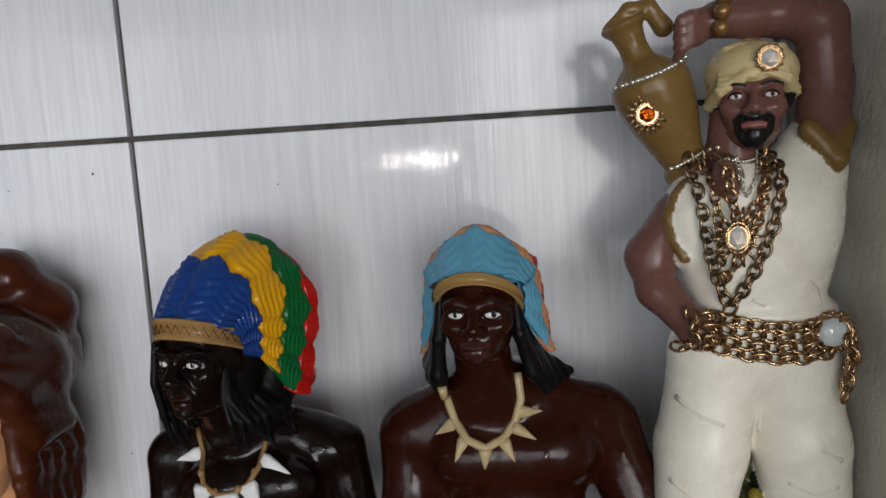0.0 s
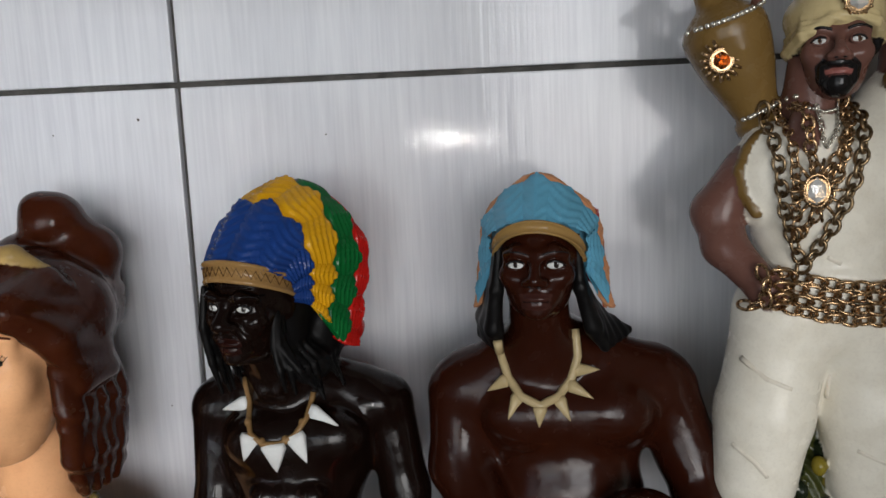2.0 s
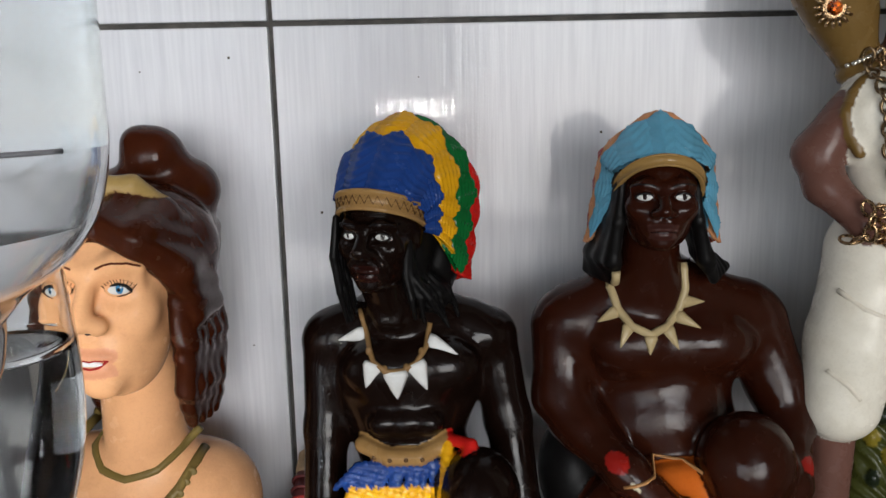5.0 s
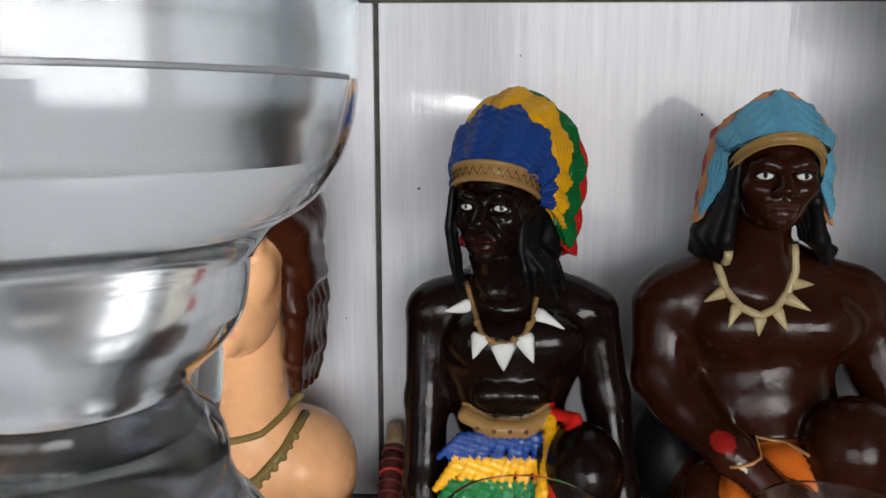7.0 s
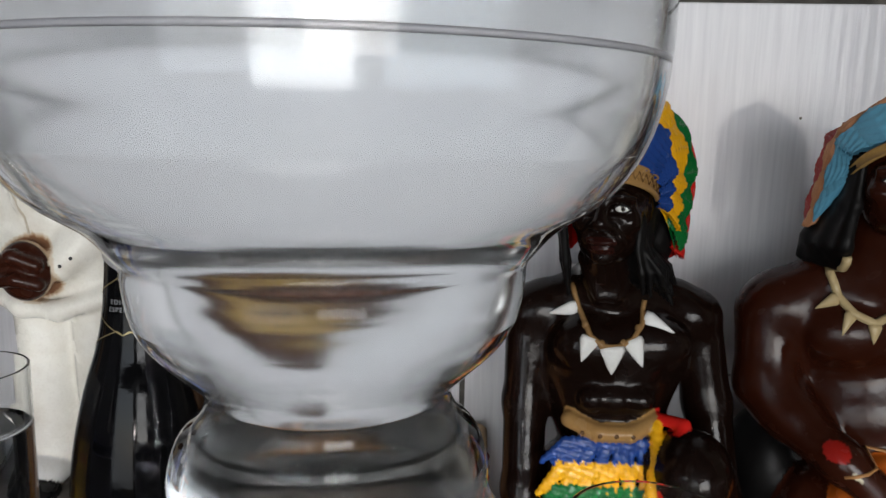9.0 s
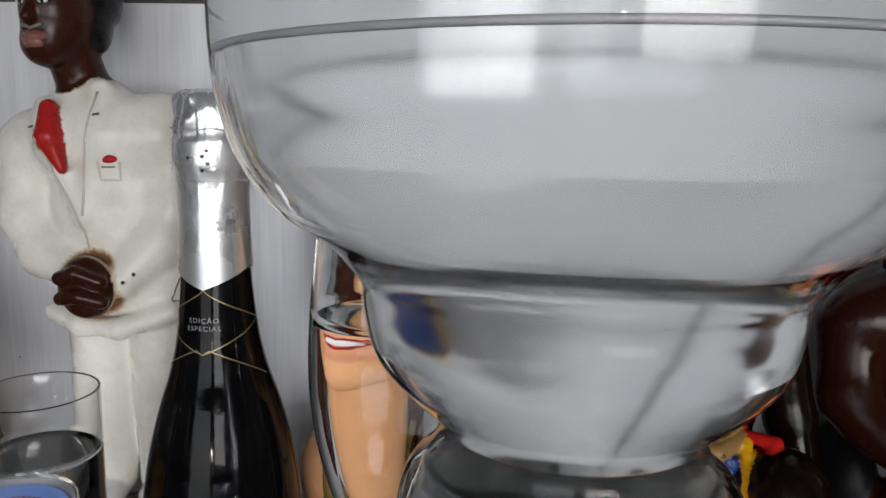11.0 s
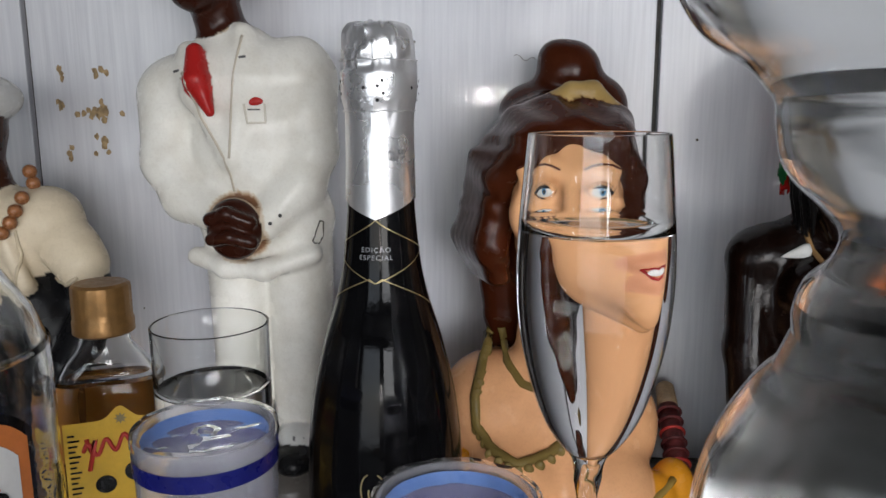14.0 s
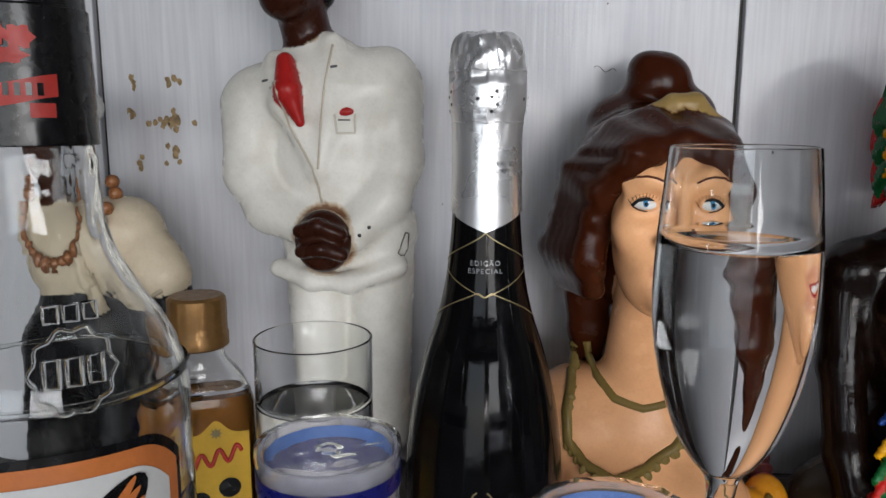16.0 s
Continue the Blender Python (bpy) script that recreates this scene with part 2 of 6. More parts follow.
def lettering(body, size, spacing=1.0):
    """Flat text standing upright in xz, centred on x."""
    cu = bpy.data.curves.new("text", "FONT")
    cu.body, cu.size, cu.align_x, cu.space_character = body, size, "CENTER", spacing
    ob = new("text", cu)
    me = bpy.data.meshes.new_from_object(ob.evaluated_get(bpy.context.evaluated_depsgraph_get()))
    bm = bmesh.new()
    bm.from_mesh(me)
    bpy.data.objects.remove(ob)
    bpy.data.meshes.remove(me)
    for v in bm.verts:
        v.co = (v.co.x, 0, v.co.y)
    return bm


def lerp_profile(pts):
    zs = [p[1] for p in pts]
    rs = [p[0] for p in pts]
    order = sorted(range(len(zs)), key=lambda i: zs[i])
    zs, rs = [zs[i] for i in order], [rs[i] for i in order]
    return lambda z: float(np.interp(z, zs, rs))


def shifted(bm, x, y, z):
    bmesh.ops.translate(bm, verts=bm.verts[:], vec=(x, y, z))
    return bm


# ---------------- setting ----------------
TW, JOINT, ROW = 0.45, 0.0038, 0.375
wall_north = tagged(part("wall_north", box(-1.8, 0.72, 0.006, 0.16, -0.95, 1.5), M_GROUT, smooth=False), "wall of large pale glazed tiles with dark grout", "wall", kind="structure")


def tile(name, x0, x1, z0, z1):
    return part(name, box(x0 + JOINT / 2, x1 - JOINT / 2, 0.0, 0.009, z0 + JOINT / 2, z1 - JOINT / 2, 0.0012), M_TILE, wall_north, smooth=False)


for col in range(-4, 2):
    for z0, z1 in ((-0.375, 0.0), (0.0, ROW), (ROW, 0.75), (0.75, 1.125), (1.125, 1.5)):
        tile("tile", col * TW, min((col + 1) * TW, 0.7), z0, z1)

wall_east = tagged(part("wall_east", box(0.4555, 0.62, -0.32, -0.0005, -0.95, 1.5, 0.004), M_STUCCO, smooth=False), "short beige stucco side wall with rough paint", "wall", kind="structure")
tagged(part("shelf", box(-1.6, 0.4545, -0.5, -0.001, -0.04, 0.0, 0.004), M_SHELF, smooth=False), "grey stone shelf along the tiled wall", "shelf", kind="structure")
tagged(part("floor", box(-3.2, 3.2, -4.4, 0.16, -1.05, -0.95), M_FLOOR, smooth=False), "plain cement floor", "floor", kind="structure")
tagged(part("ceiling", box(-3.2, 3.2, -4.4, 0.16, 1.5, 1.6), M_PLASTER, smooth=False), "plain white ceiling", "ceiling", kind="structure")
tagged(part("wall_west", box(-3.3, -3.2, -4.4, 0.16, -1.05, 1.6), M_PLASTER, smooth=False), "plain plastered wall", "wall", kind="structure")
tagged(part("wall_far_east", box(3.2, 3.3, -4.4, 0.16, -1.05, 1.6), M_PLASTER, smooth=False), "plain plastered wall", "wall", kind="structure")
tagged(part("wall_north_side", box(0.72, 3.2, 0.0, 0.16, -0.95, 1.5), M_PLASTER, smooth=False), "plain plastered wall", "wall", kind="structure")
tagged(part("wall_north_end", box(-3.2, -1.8, 0.0, 0.16, -0.95, 1.5), M_PLASTER, smooth=False), "plain plastered wall", "wall", kind="structure")
# far wall with a window opening and a doorway
south = thing("wall_south", (0, 0, 0), "plain plastered wall with a window and a doorway", "wall", kind="structure")
for x0, x1, z0, z1 in ((-3.2, -2.4, -0.95, 1.5), (-2.4, -0.2, 1.15, 1.5), (-0.2, 0.27, -0.95, 1.5), (0.27, 2.03, -0.95, -0.335), (0.27, 2.03, 1.175, 1.5), (2.03, 3.2, -0.95, 1.5)):
    part("wall_section", box(x0, x1, -4.25, -4.1, z0, z1), M_PLASTER, south, smooth=False)

lamp = thing("wall_lamp", (-0.02, -4.1, 0.33), "small white enamel wall lamp with a bare bulb", "lamp")
part("wall_plate", lathe([(0, 0), (0.05, 0), (0.05, 0.012), (0.03, 0.03), (0.022, 0.09), (0, 0.09)], 24), M_LAMP, lamp).rotation_euler = (radians(-90), 0, 0)

# chipped stains and a fibre on the tiles
random.seed(5)


def stain(x, z, w, h, n):
    bm = bmesh.new()
    for i in range(n):
        cx, cz = x + random.gauss(0, w), z + random.gauss(0, h)
        ring = [bm.verts.new((cx + random.uniform(0.5, 1) * 0.0026 * math.cos(a), -0.0004 - 0.00002 * i, cz + random.uniform(0.4, 1) * 0.0034 * math.sin(a)))
                for a in [2 * math.pi * k / 9 for k in range(9)]]
        bm.faces.new(ring[::-1])
    tagged(part("stain", bm, M_RUST, smooth=False), "rust-brown chipped stain on the glazed tile", "stain")


for x, z, w, h, n in ((-0.407, 0.262, 0.009, 0.0016, 15), (-0.398, 0.262, 0.002, 0.004, 7), (-0.399, 0.2365, 0.0025, 0.005, 9), (-0.424, 0.234, 0.001, 0.004, 4),
                      (-0.401, 0.291, 0.0035, 0.0018, 6), (-0.427, 0.29, 0.0008, 0.003, 3), (-0.429, 0.266, 0.001, 0.003, 4)):
    stain(x + 0.001, z + 0.002, w, h, n)
tagged(part("fibre", tube([(-0.100 + 0.0012 * k, -0.0008, 0.3015 + 0.0016 * math.sin(k * 0.7) - 0.00022 * k) for k in range(14)], 0.00022, 5), M_HAIRLINE), "thin brown fibre stuck to the tile", "fibre")
specks = bmesh.new()
for k in range(26):
    x, z = random.uniform(-0.43, 0.44), random.uniform(0.08, 0.5)
    r = random.uniform(0.0005, 0.0011)
    bmesh.ops.create_circle(specks, cap_ends=True, segments=7, radius=r, matrix=pose(x, -0.0005, z, 90))
tagged(part("specks", specks, M_HAIRLINE, smooth=False), "tiny dark specks on the glazed tiles", "specks", kind="stuff")


# ---------------- sculpted figures ----------------
def rot3(rx, ry, rz):
    return np.array(Euler([radians(a) for a in (rx, ry, rz)]).to_matrix())


class Sculpt:
    """A modelled plaster body: soft unions of rounded forms, meshed once, with the paint's colours on the points."""

    def __init__(self, step=0.0014):
        self.h, self.forms, self.extra, self.joined, self.based = step, [], [], [], True

    def add(self, col, fn, lo, hi, k=0.006, cut=False, paint=False, groove=None):
        self.forms.append((col, fn, np.array(lo), np.array(hi), k, cut, paint, groove))

    def ell(self, col, c, r, k=0.006, rot=(0, 0, 0), **kw):
        c, r, R = np.array(c), np.array(r), rot3(*rot)

        def fn(p):
            q = (p - c) @ R
            k0 = np.sqrt(((q / r) ** 2).sum(-1))
            k1 = np.sqrt(((q / (r * r)) ** 2).sum(-1)) + 1e-9
            return k0 * (k0 - 1) / k1
        e = np.sqrt(((R * r) ** 2).sum(1))
        self.add(col, fn, c - e, c + e, k, **kw)

    def cap(self, col, a, b, ra, rb, k=0.006, flat=None, **kw):
        a, b = np.array(a, float), np.array(b, float)
        ab = b - a
        L = ab @ ab + 1e-12

        def fn(p):
            t = np.clip(((p - a) @ ab) / L, 0, 1)
            d = p - a - t[..., None] * ab
            if flat is not None:
                d = d * np.array(flat)
            return np.sqrt((d ** 2).sum(-1)) - (ra + (rb - ra) * t)
        m = max(ra, rb)
        self.add(col, fn, np.minimum(a, b) - m, np.maximum(a, b) + m, k, **kw)

    def tube(self, col, pts, radii, k=0.004, **kw):
        for i in range(len(pts) - 1):
            ra = radii[i] if isinstance(radii, (list, tuple)) else radii
            rb = radii[i + 1] if isinstance(radii, (list, tuple)) else radii
            self.cap(col, pts[i], pts[i + 1], ra, rb, k, **kw)

    def bake(self):
        h = self.h
        solid = [f for f in self.forms if not f[6]]
        lo = np.min([f[2] for f in solid], 0) - 3 * h
        hi = np.max([f[3] for f in solid], 0) + 3 * h
        if self.based:
            lo[2] = max(lo[2], -2 * h)
        n = np.ceil((hi - lo) / h).astype(int) + 1
        self.lo = lo
        D = np.full(n, 0.03, np.float32)
        for col, fn, a, b, k, cut, paint, groove in solid:
            i0 = np.clip(np.floor((a - k - 2 * h - lo) / h).astype(int), 0, n)
            i1 = np.clip(np.ceil((b + k + 2 * h - lo) / h).astype(int) + 1, 0, n)
            if (i1 <= i0).any():
                continue
            ax = [lo[q] + h * np.arange(i0[q], i1[q]) for q in range(3)]
            p = np.stack(np.meshgrid(*ax, indexing="ij"), -1)
            d = fn(p)
            s = tuple(slice(i0[q], i1[q]) for q in range(3))
            o = D[s]
            if cut:
                w = np.clip(0.5 - 0.5 * (o + d) / k, 0, 1)
                D[s] = o * (1 - w) - d * w + k * w * (1 - w)
            else:
                w = np.clip(0.5 + 0.5 * (o - d) / k, 0, 1)
                D[s] = o * (1 - w) + d * w - k * w * (1 - w)
        z = lo[2] + h * np.arange(n[2])
        if self.based:
            D = np.maximum(D, -z[None, None, :].astype(np.float32))
        self.D = D
        return self

    def front(self, x, z):
        """The y of the nearest surface towards the viewer at x, z."""
        i = int(round((x - self.lo[0]) / self.h))
        k = int(round((z - self.lo[2]) / self.h))
        i, k = min(max(i, 0), self.D.shape[0] - 1), min(max(k, 0), self.D.shape[2] - 1)
        col = self.D[i, :, k]
        j = np.argmax(col < 0)
        if col[j] >= 0:
            return self.lo[1] + self.h * self.D.shape[1] / 2
        t = col[j - 1] / (col[j - 1] - col[j]) if j else 0
        return self.lo[1] + self.h * (j - 1 + t)

    def relief(self, col, x, z, rx, rz, ry=0.0012, lean=0.0, out=0.0, turn=0.0):
        """A small rounded raised form on the front."""
        y = self.front(x, z) - out
        bm = bmesh.new()
        bmesh.ops.create_uvsphere(bm, u_segments=14, v_segments=8, radius=1)
        M = Matrix.Translation((x, y, z)) @ pose(0, 0, 0, 0, lean, turn) @ Matrix.Diagonal((rx, ry, rz, 1))
        bm.transform(M)
        self.extra.append((bm, col))

    def line(self, col, pts, r, out=0.0, n=6):
        """A raised line that follows the front."""
        P = []
        for i in range(len(pts) - 1):
            for s in range(4):
                u = s / 4
                x, z = pts[i][0] * (1 - u) + pts[i + 1][0] * u, pts[i][1] * (1 - u) + pts[i + 1][1] * u
                P.append((x, self.front(x, z) - out, z))
        x, z = pts[-1]
        P.append((x, self.front(x, z) - out, z))
        self.extra.append((tube(P, r, n), col))

    def spike(self, col, x, z, dx, dz, w, thick=0.0025):
        """A tooth or fang that lies on the front, from its root to its point."""
        y0, y1 = self.front(x, z), self.front(x + dx, z + dz)
        a, b = Vector((x, y0 - 0.001, z)), Vector((x + dx, y1 - 0.0012, z + dz))
        d = (b - a).normalized()
        s = Vector((d.z, 0, -d.x))
        bm = bmesh.new()
        prof = ((0.0, 0.9), (0.18, 1.0), (0.5, 0.66), (0.78, 0.34), (1.0, 0.05))
        rows = []
        for u, q in prof:
            c = a.lerp(b, u)
            rows.append([bm.verts.new(c + s * w * q * math.cos(t) + Vector((0, -1, 0)) * thick * q * math.sin(t)) for t in [2 * math.pi * k / 8 for k in range(8)]])
        for r0, r1 in zip(rows, rows[1:]):
            for k in range(8):
                bm.faces.new((r0[k], r0[(k + 1) % 8], r1[(k + 1) % 8], r1[k]))
        bm.faces.new(rows[0][::-1])
        bm.faces.new(rows[-1])
        bmesh.ops.recalc_face_normals(bm, faces=bm.faces[:])
        self.extra.append((bm, col))

    def join(self, other, m):
        """Takes in a finer modelled piece, placed by the matrix m."""
        self.joined.append((other, m))

    def geometry(self):
        D, lo, h = self.D, self.lo, self.h
        s = D < 0
        c = [s[a:s.shape[0] - 1 + a, b:s.shape[1] - 1 + b, e:s.shape[2] - 1 + e] for a in (0, 1) for b in (0, 1) for e in (0, 1)]
        cnt = sum(x.astype(np.int8) for x in c)
        mixed = (cnt > 0) & (cnt < 8)
        I = np.argwhere(mixed)
        ids = np.full(mixed.shape, -1, np.int64)
        ids[mixed] = np.arange(len(I))
        offs = [np.array((a, b, e)) for a in (0, 1) for b in (0, 1) for e in (0, 1)]
        vals = [D[I[:, 0] + o[0], I[:, 1] + o[1], I[:, 2] + o[2]] for o in offs]
        pos = np.zeros((len(I), 3))
        num = np.zeros(len(I))
        for i in range(8):
            for j in range(i + 1, 8):
                if abs(offs[i] - offs[j]).sum() != 1:
                    continue
                m = (vals[i] < 0) != (vals[j] < 0)
                t = np.where(m, vals[i] / np.where(m, vals[i] - vals[j], 1), 0)
                pos += m[:, None] * (offs[i] + t[:, None] * (offs[j] - offs[i]))
                num += m
        V = lo + h * (I + pos / num[:, None])
        quads = []
        for ax in range(3):
            b, e = (ax + 1) % 3, (ax + 2) % 3
            sl0, sl1 = [slice(None)] * 3, [slice(None)] * 3
            sl0[ax], sl1[ax] = slice(0, -1), slice(1, None)
            for q in (sl0, sl1):
                q[b], q[e] = slice(1, -1), slice(1, -1)
            A, B = s[tuple(sl0)], s[tuple(sl1)]
            for flip, msk in ((False, A & ~B), (True, ~A & B)):
                E = np.argwhere(msk)
                if not len(E):
                    continue
                E[:, b] += 1
                E[:, e] += 1
                ring = []
                for ob, oe in ((-1, -1), (0, -1), (0, 0), (-1, 0)):
                    g = E.copy()
                    g[:, b] += ob
                    g[:, e] += oe
                    ring.append(ids[g[:, 0], g[:, 1], g[:, 2]])
                if flip:
                    ring = ring[::-1]
                quads.append(np.stack(ring, 1))
        F = np.concatenate(quads)
        # paint: the nearest form's colour; grooves shift the points along the gradient
        best = np.full(len(V), 9.0)
        C = np.zeros((len(V), 3))
        own = np.full(len(V), -1)
        for i, (col, fn, a, b, k, cut, paint, groove) in enumerate(self.forms):
            if cut:
                continue
            near = np.all((V > a - 0.006) & (V < b + 0.006), 1)
            if not near.any():
                continue
            d = fn(V[near])
            idx = np.nonzero(near)[0]
            if paint:
                idx = idx[d < 0]
                C[idx] = col
            else:
                sel = d < best[idx]
                idx, d = idx[sel], d[sel]
                best[idx] = d
                C[idx] = col
                own[idx] = i
        G = np.stack(np.gradient(D[:, :, :]), -1) if any(f[7] for f in self.forms) else None
        if G is not None:
            nrm = G[I[:, 0], I[:, 1], I[:, 2]]
            nrm = nrm / (np.linalg.norm(nrm, axis=1)[:, None] + 1e-9)
            for i, f in enumerate(self.forms):
                if f[7]:
                    idx = np.nonzero(own == i)[0]
                    way, freq, amp = f[7]
                    p = V[idx]
                    w = np.sin((p @ np.array(way)) * freq + 1.3 * np.sin(p[:, 2] * 180))
                    V[idx] = p + nrm[idx] * (amp * w)[:, None]
        nv = len(V)
        vs, fs, cs = [V], F.tolist(), [C]
        for bm, col in self.extra:
            bm.verts.index_update()
            vs.append(np.array([v.co[:] for v in bm.verts]))
            fs += [[v.index + nv for v in f.verts] for f in bm.faces]
            cs.append(np.tile(np.array(col, float), (len(bm.verts), 1)))
            nv += len(bm.verts)
            bm.free()
        V, C = np.concatenate(vs), np.concatenate(cs)
        for other, m in self.joined:
            v, f, c = other.geometry()
            m = np.array(m)
            fs += [[q + len(V) for q in face_ids] for face_ids in f]
            V, C = np.concatenate([V, v @ m[:3, :3].T + m[:3, 3]]), np.concatenate([C, c])
        return V, fs, C

    def mesh(self, name, mat, base, move=(0, 0, 0), dull=None):
        V, F, C = self.geometry()
        me = bpy.data.meshes.new(name)
        me.from_pydata((V - np.array(base)).tolist(), [], F)
        at = me.color_attributes.new("paint", "FLOAT_COLOR", "POINT")
        at.data.foreach_set("color", np.concatenate([C, np.ones((len(C), 1))], 1).astype(np.float32).ravel())
        me.materials.append(mat)
        if dull:
            me.materials.append(M_MATTE)
            first = np.array([f[0] for f in F])
            me.polygons.foreach_set("material_index", (np.abs(C[first] - np.array(dull)).sum(1) < 1e-4).astype(np.int32))
        me.shade_smooth()
        ob = new(name, me)
        ob.location = Vector(base) + Vector(move)
        return ob


WHITE = (0.72, 0.72, 0.7)
INK, BLACK = (0.012, 0.011, 0.012), (0.008, 0.008, 0.009)


def eye(s, x, z, w, hgt, iris, skinline=INK, gaze=0.0):
    s.relief(skinline, x, z + hgt * 0.22, w * 1.12, hgt * 1.05, 0.0011)
    s.relief((0.6, 0.6, 0.58), x, z - hgt * 0.08, w * 0.92, hgt * 0.74, 0.0016)
    s.relief(iris, x + gaze, z, hgt * 0.84, hgt * 0.84, 0.0021)
    s.relief(INK, x + gaze, z, hgt * 0.42, hgt * 0.45, 0.0024)
    s.relief((0.9, 0.9, 0.9), x + gaze + hgt * 0.3, z + hgt * 0.3, hgt * 0.16, hgt * 0.16, 0.0026)


def face(skin, lip, scale, iris, brow=INK, aged=False, beard=None, step=0.0007, smile=False, lashes=False, crown=1.0, eyes=1.0):
    """A modelled head seen from the front: x to its left, y back, z up from the line of the eyes."""
    s = Sculpt(step)
    s.based = False
    S = np.array(scale)

    def E(col, c, r, k=0.004, **kw):
        s.ell(col, S * c, S * r, k * S[0], **kw)

    def T(col, pts, r, k=0.003):
        s.tube(col, [tuple(S * q) for q in pts], [q * S[0] for q in r] if isinstance(r, (list, tuple)) else r * S[0], k * S[0])
    E(skin, (0, 0.009, 0.008 * crown), (0.0225, 0.0305, 0.030 * crown), 0.006)
    E(skin, (0, -0.003, -0.009), (0.0183, 0.0205, 0.026), 0.008)
    E(skin, (0, -0.0085, -0.0215), (0.0135, 0.0145, 0.0125), 0.008)
    E(skin, (0, -0.021, -0.0285), (0.0062, 0.0048, 0.0045), 0.005)
    for q in (-1, 1):
        E(skin, (q * 0.0118, -0.0165, -0.0075), (0.0072, 0.0064, 0.0065), 0.008)
        E(skin, (q * 0.0098, -0.0262, -0.0004), (0.0068, 0.0048, 0.0040), 0.005, cut=True)
        E(skin, (q * 0.0098, -0.0172, -0.0002), (0.0062, 0.0048, 0.0042), 0.002)
        E(skin, (q * 0.0040, -0.0275, -0.0098), (0.0032, 0.0036, 0.0027), 0.0025)
        E(skin, (q * 0.0195, 0.004, -0.004), (0.003, 0.005, 0.0075), 0.003)
        if aged:
            T(skin, [(q * 0.0062, -0.0262, -0.0095), (q * 0.0098, -0.0222, -0.0165), (q * 0.0102, -0.019, -0.023)], [0.0014, 0.0017, 0.0012], 0.002)
            T(skin, [(q * 0.005, -0.0238, -0.0046), (q * 0.0098, -0.0222, -0.0056), (q * 0.0145, -0.0188, -0.0046)], [0.0008, 0.0014, 0.0008], 0.002)
            T(skin, [(q * 0.003, -0.0248, 0.0046), (q * 0.0095, -0.0246, 0.0072), (q * 0.0155, -0.0195, 0.0056)], [0.0018, 0.002, 0.0014], 0.005)
        else:
            T(skin, [(q * 0.004, -0.0232, 0.0058), (q * 0.0095, -0.0222, 0.0076), (q * 0.0155, -0.0185, 0.0058)], [0.0010, 0.0012, 0.0010], 0.007)
    wide = 0.0042 if aged else 0.0034
    s.cap(skin, S * (0, -0.0232, 0.004), S * (0, -0.0308, -0.0078), 0.0022 * S[0], wide * S[0], 0.0035 * S[0])
    E(skin, (0, -0.017, -0.0195), (0.0102, 0.0085, 0.0075), 0.005)
    if beard:
        E(beard, (0, -0.0205, -0.0262), (0.0082, 0.0078, 0.0092), 0.002)
        T(beard, [(-0.0082, -0.0215, -0.025), (-0.0080, -0.0232, -0.0165), (-0.004, -0.0268, -0.0135), (0, -0.0272, -0.0142), (0.004, -0.0268, -0.0135), (0.0080, -0.0232, -0.0165), (0.0082, -0.0215, -0.025)], 0.0021, 0.0012)
    E(lip, (0, -0.0248, -0.0192), (0.0068, 0.0032, 0.0019), 0.0015)
    E(lip, (0, -0.0242, -0.0230), (0.0058, 0.0034, 0.0023), 0.0015)
    s.bake()
    R = lambda col, x, z, rx, rz, ry, turn=0.0: s.relief(col, x * S[0], z * S[2], rx * S[0], rz * S[0], ry * S[1], turn=turn)
    L = lambda col, pts, r, out=0.0, n=6: s.line(col, [(x * S[0], z * S[2]) for x, z in pts], r * S[0], out, n)
    lid = lambda col, pts, r, out=0.0, n=6: s.line(col, [(x * S[0], z * S[0]) for x, z in pts], r * S[0], out, n)
    for q in (-1, 1):
        x = q * 0.0099
        e = eyes
        R(skin, x, 0.0002, 0.0050 * e, 0.0030 * e, 0.0010, q * 16)
        R((0.62, 0.62, 0.6), x, 0.0, 0.0042 * e, 0.0020 * e, 0.0017, q * 16)
        R(iris, x + 0.0003, 0.0002, 0.0020 * e, 0.0020 * e, 0.0020, q * 10)
        R(INK, x + 0.0003, 0.0002, 0.0011 * e, 0.0012 * e, 0.0023, q * 10)
        R((0.9, 0.9, 0.9), x + 0.0011 * e, 0.0009 * e, 0.0004, 0.0004, 0.0025, q * 10)
        lid(INK, [(x - 0.0046 * e, -0.0004), (x - 0.0026 * e, 0.0014 * e), (x, 0.0021 * e), (x + 0.0026 * e, 0.0014 * e), (x + 0.0046 * e, -0.0004)], 0.0006, 0.0010 * S[1])
        lid(skin, [(x - 0.0048 * e, 0.0008), (x - 0.0028 * e, 0.0027 * e), (x, 0.0034 * e), (x + 0.0028 * e, 0.0027 * e), (x + 0.005 * e, 0.0008)], 0.0006, 0.0002)
        lid(INK if lashes else skin, [(x - 0.0042 * e, -0.0008), (x - 0.0024 * e, -0.0019 * e), (x, -0.0024 * e), (x + 0.0024 * e, -0.0019 * e), (x + 0.0044 * e, -0.0008)], 0.00025 if lashes else 0.0006, 0.0009)
        L(brow, [(x - q * 0.0058, 0.0064), (x - q * 0.0028, 0.0076), (x, 0.0081), (x + q * 0.0036, 0.0077), (x + q * 0.0068, 0.0064)], 0.0009 if beard else 0.0004, 0.0002)
        R(INK, q * 0.0022, -0.0111, 0.0011, 0.0006, 0.0008)
        if lashes:
            for i in range(11):
                a = -0.0046 + 0.0092 * i / 10
                lift = eyes * (0.0021 - 0.0023 * (a / 0.0046) ** 2)
                lid(INK, [(x + a * eyes, lift), (x + a * 1.3 * eyes, lift + 0.0017)], 0.00012, 0.0014, 4)
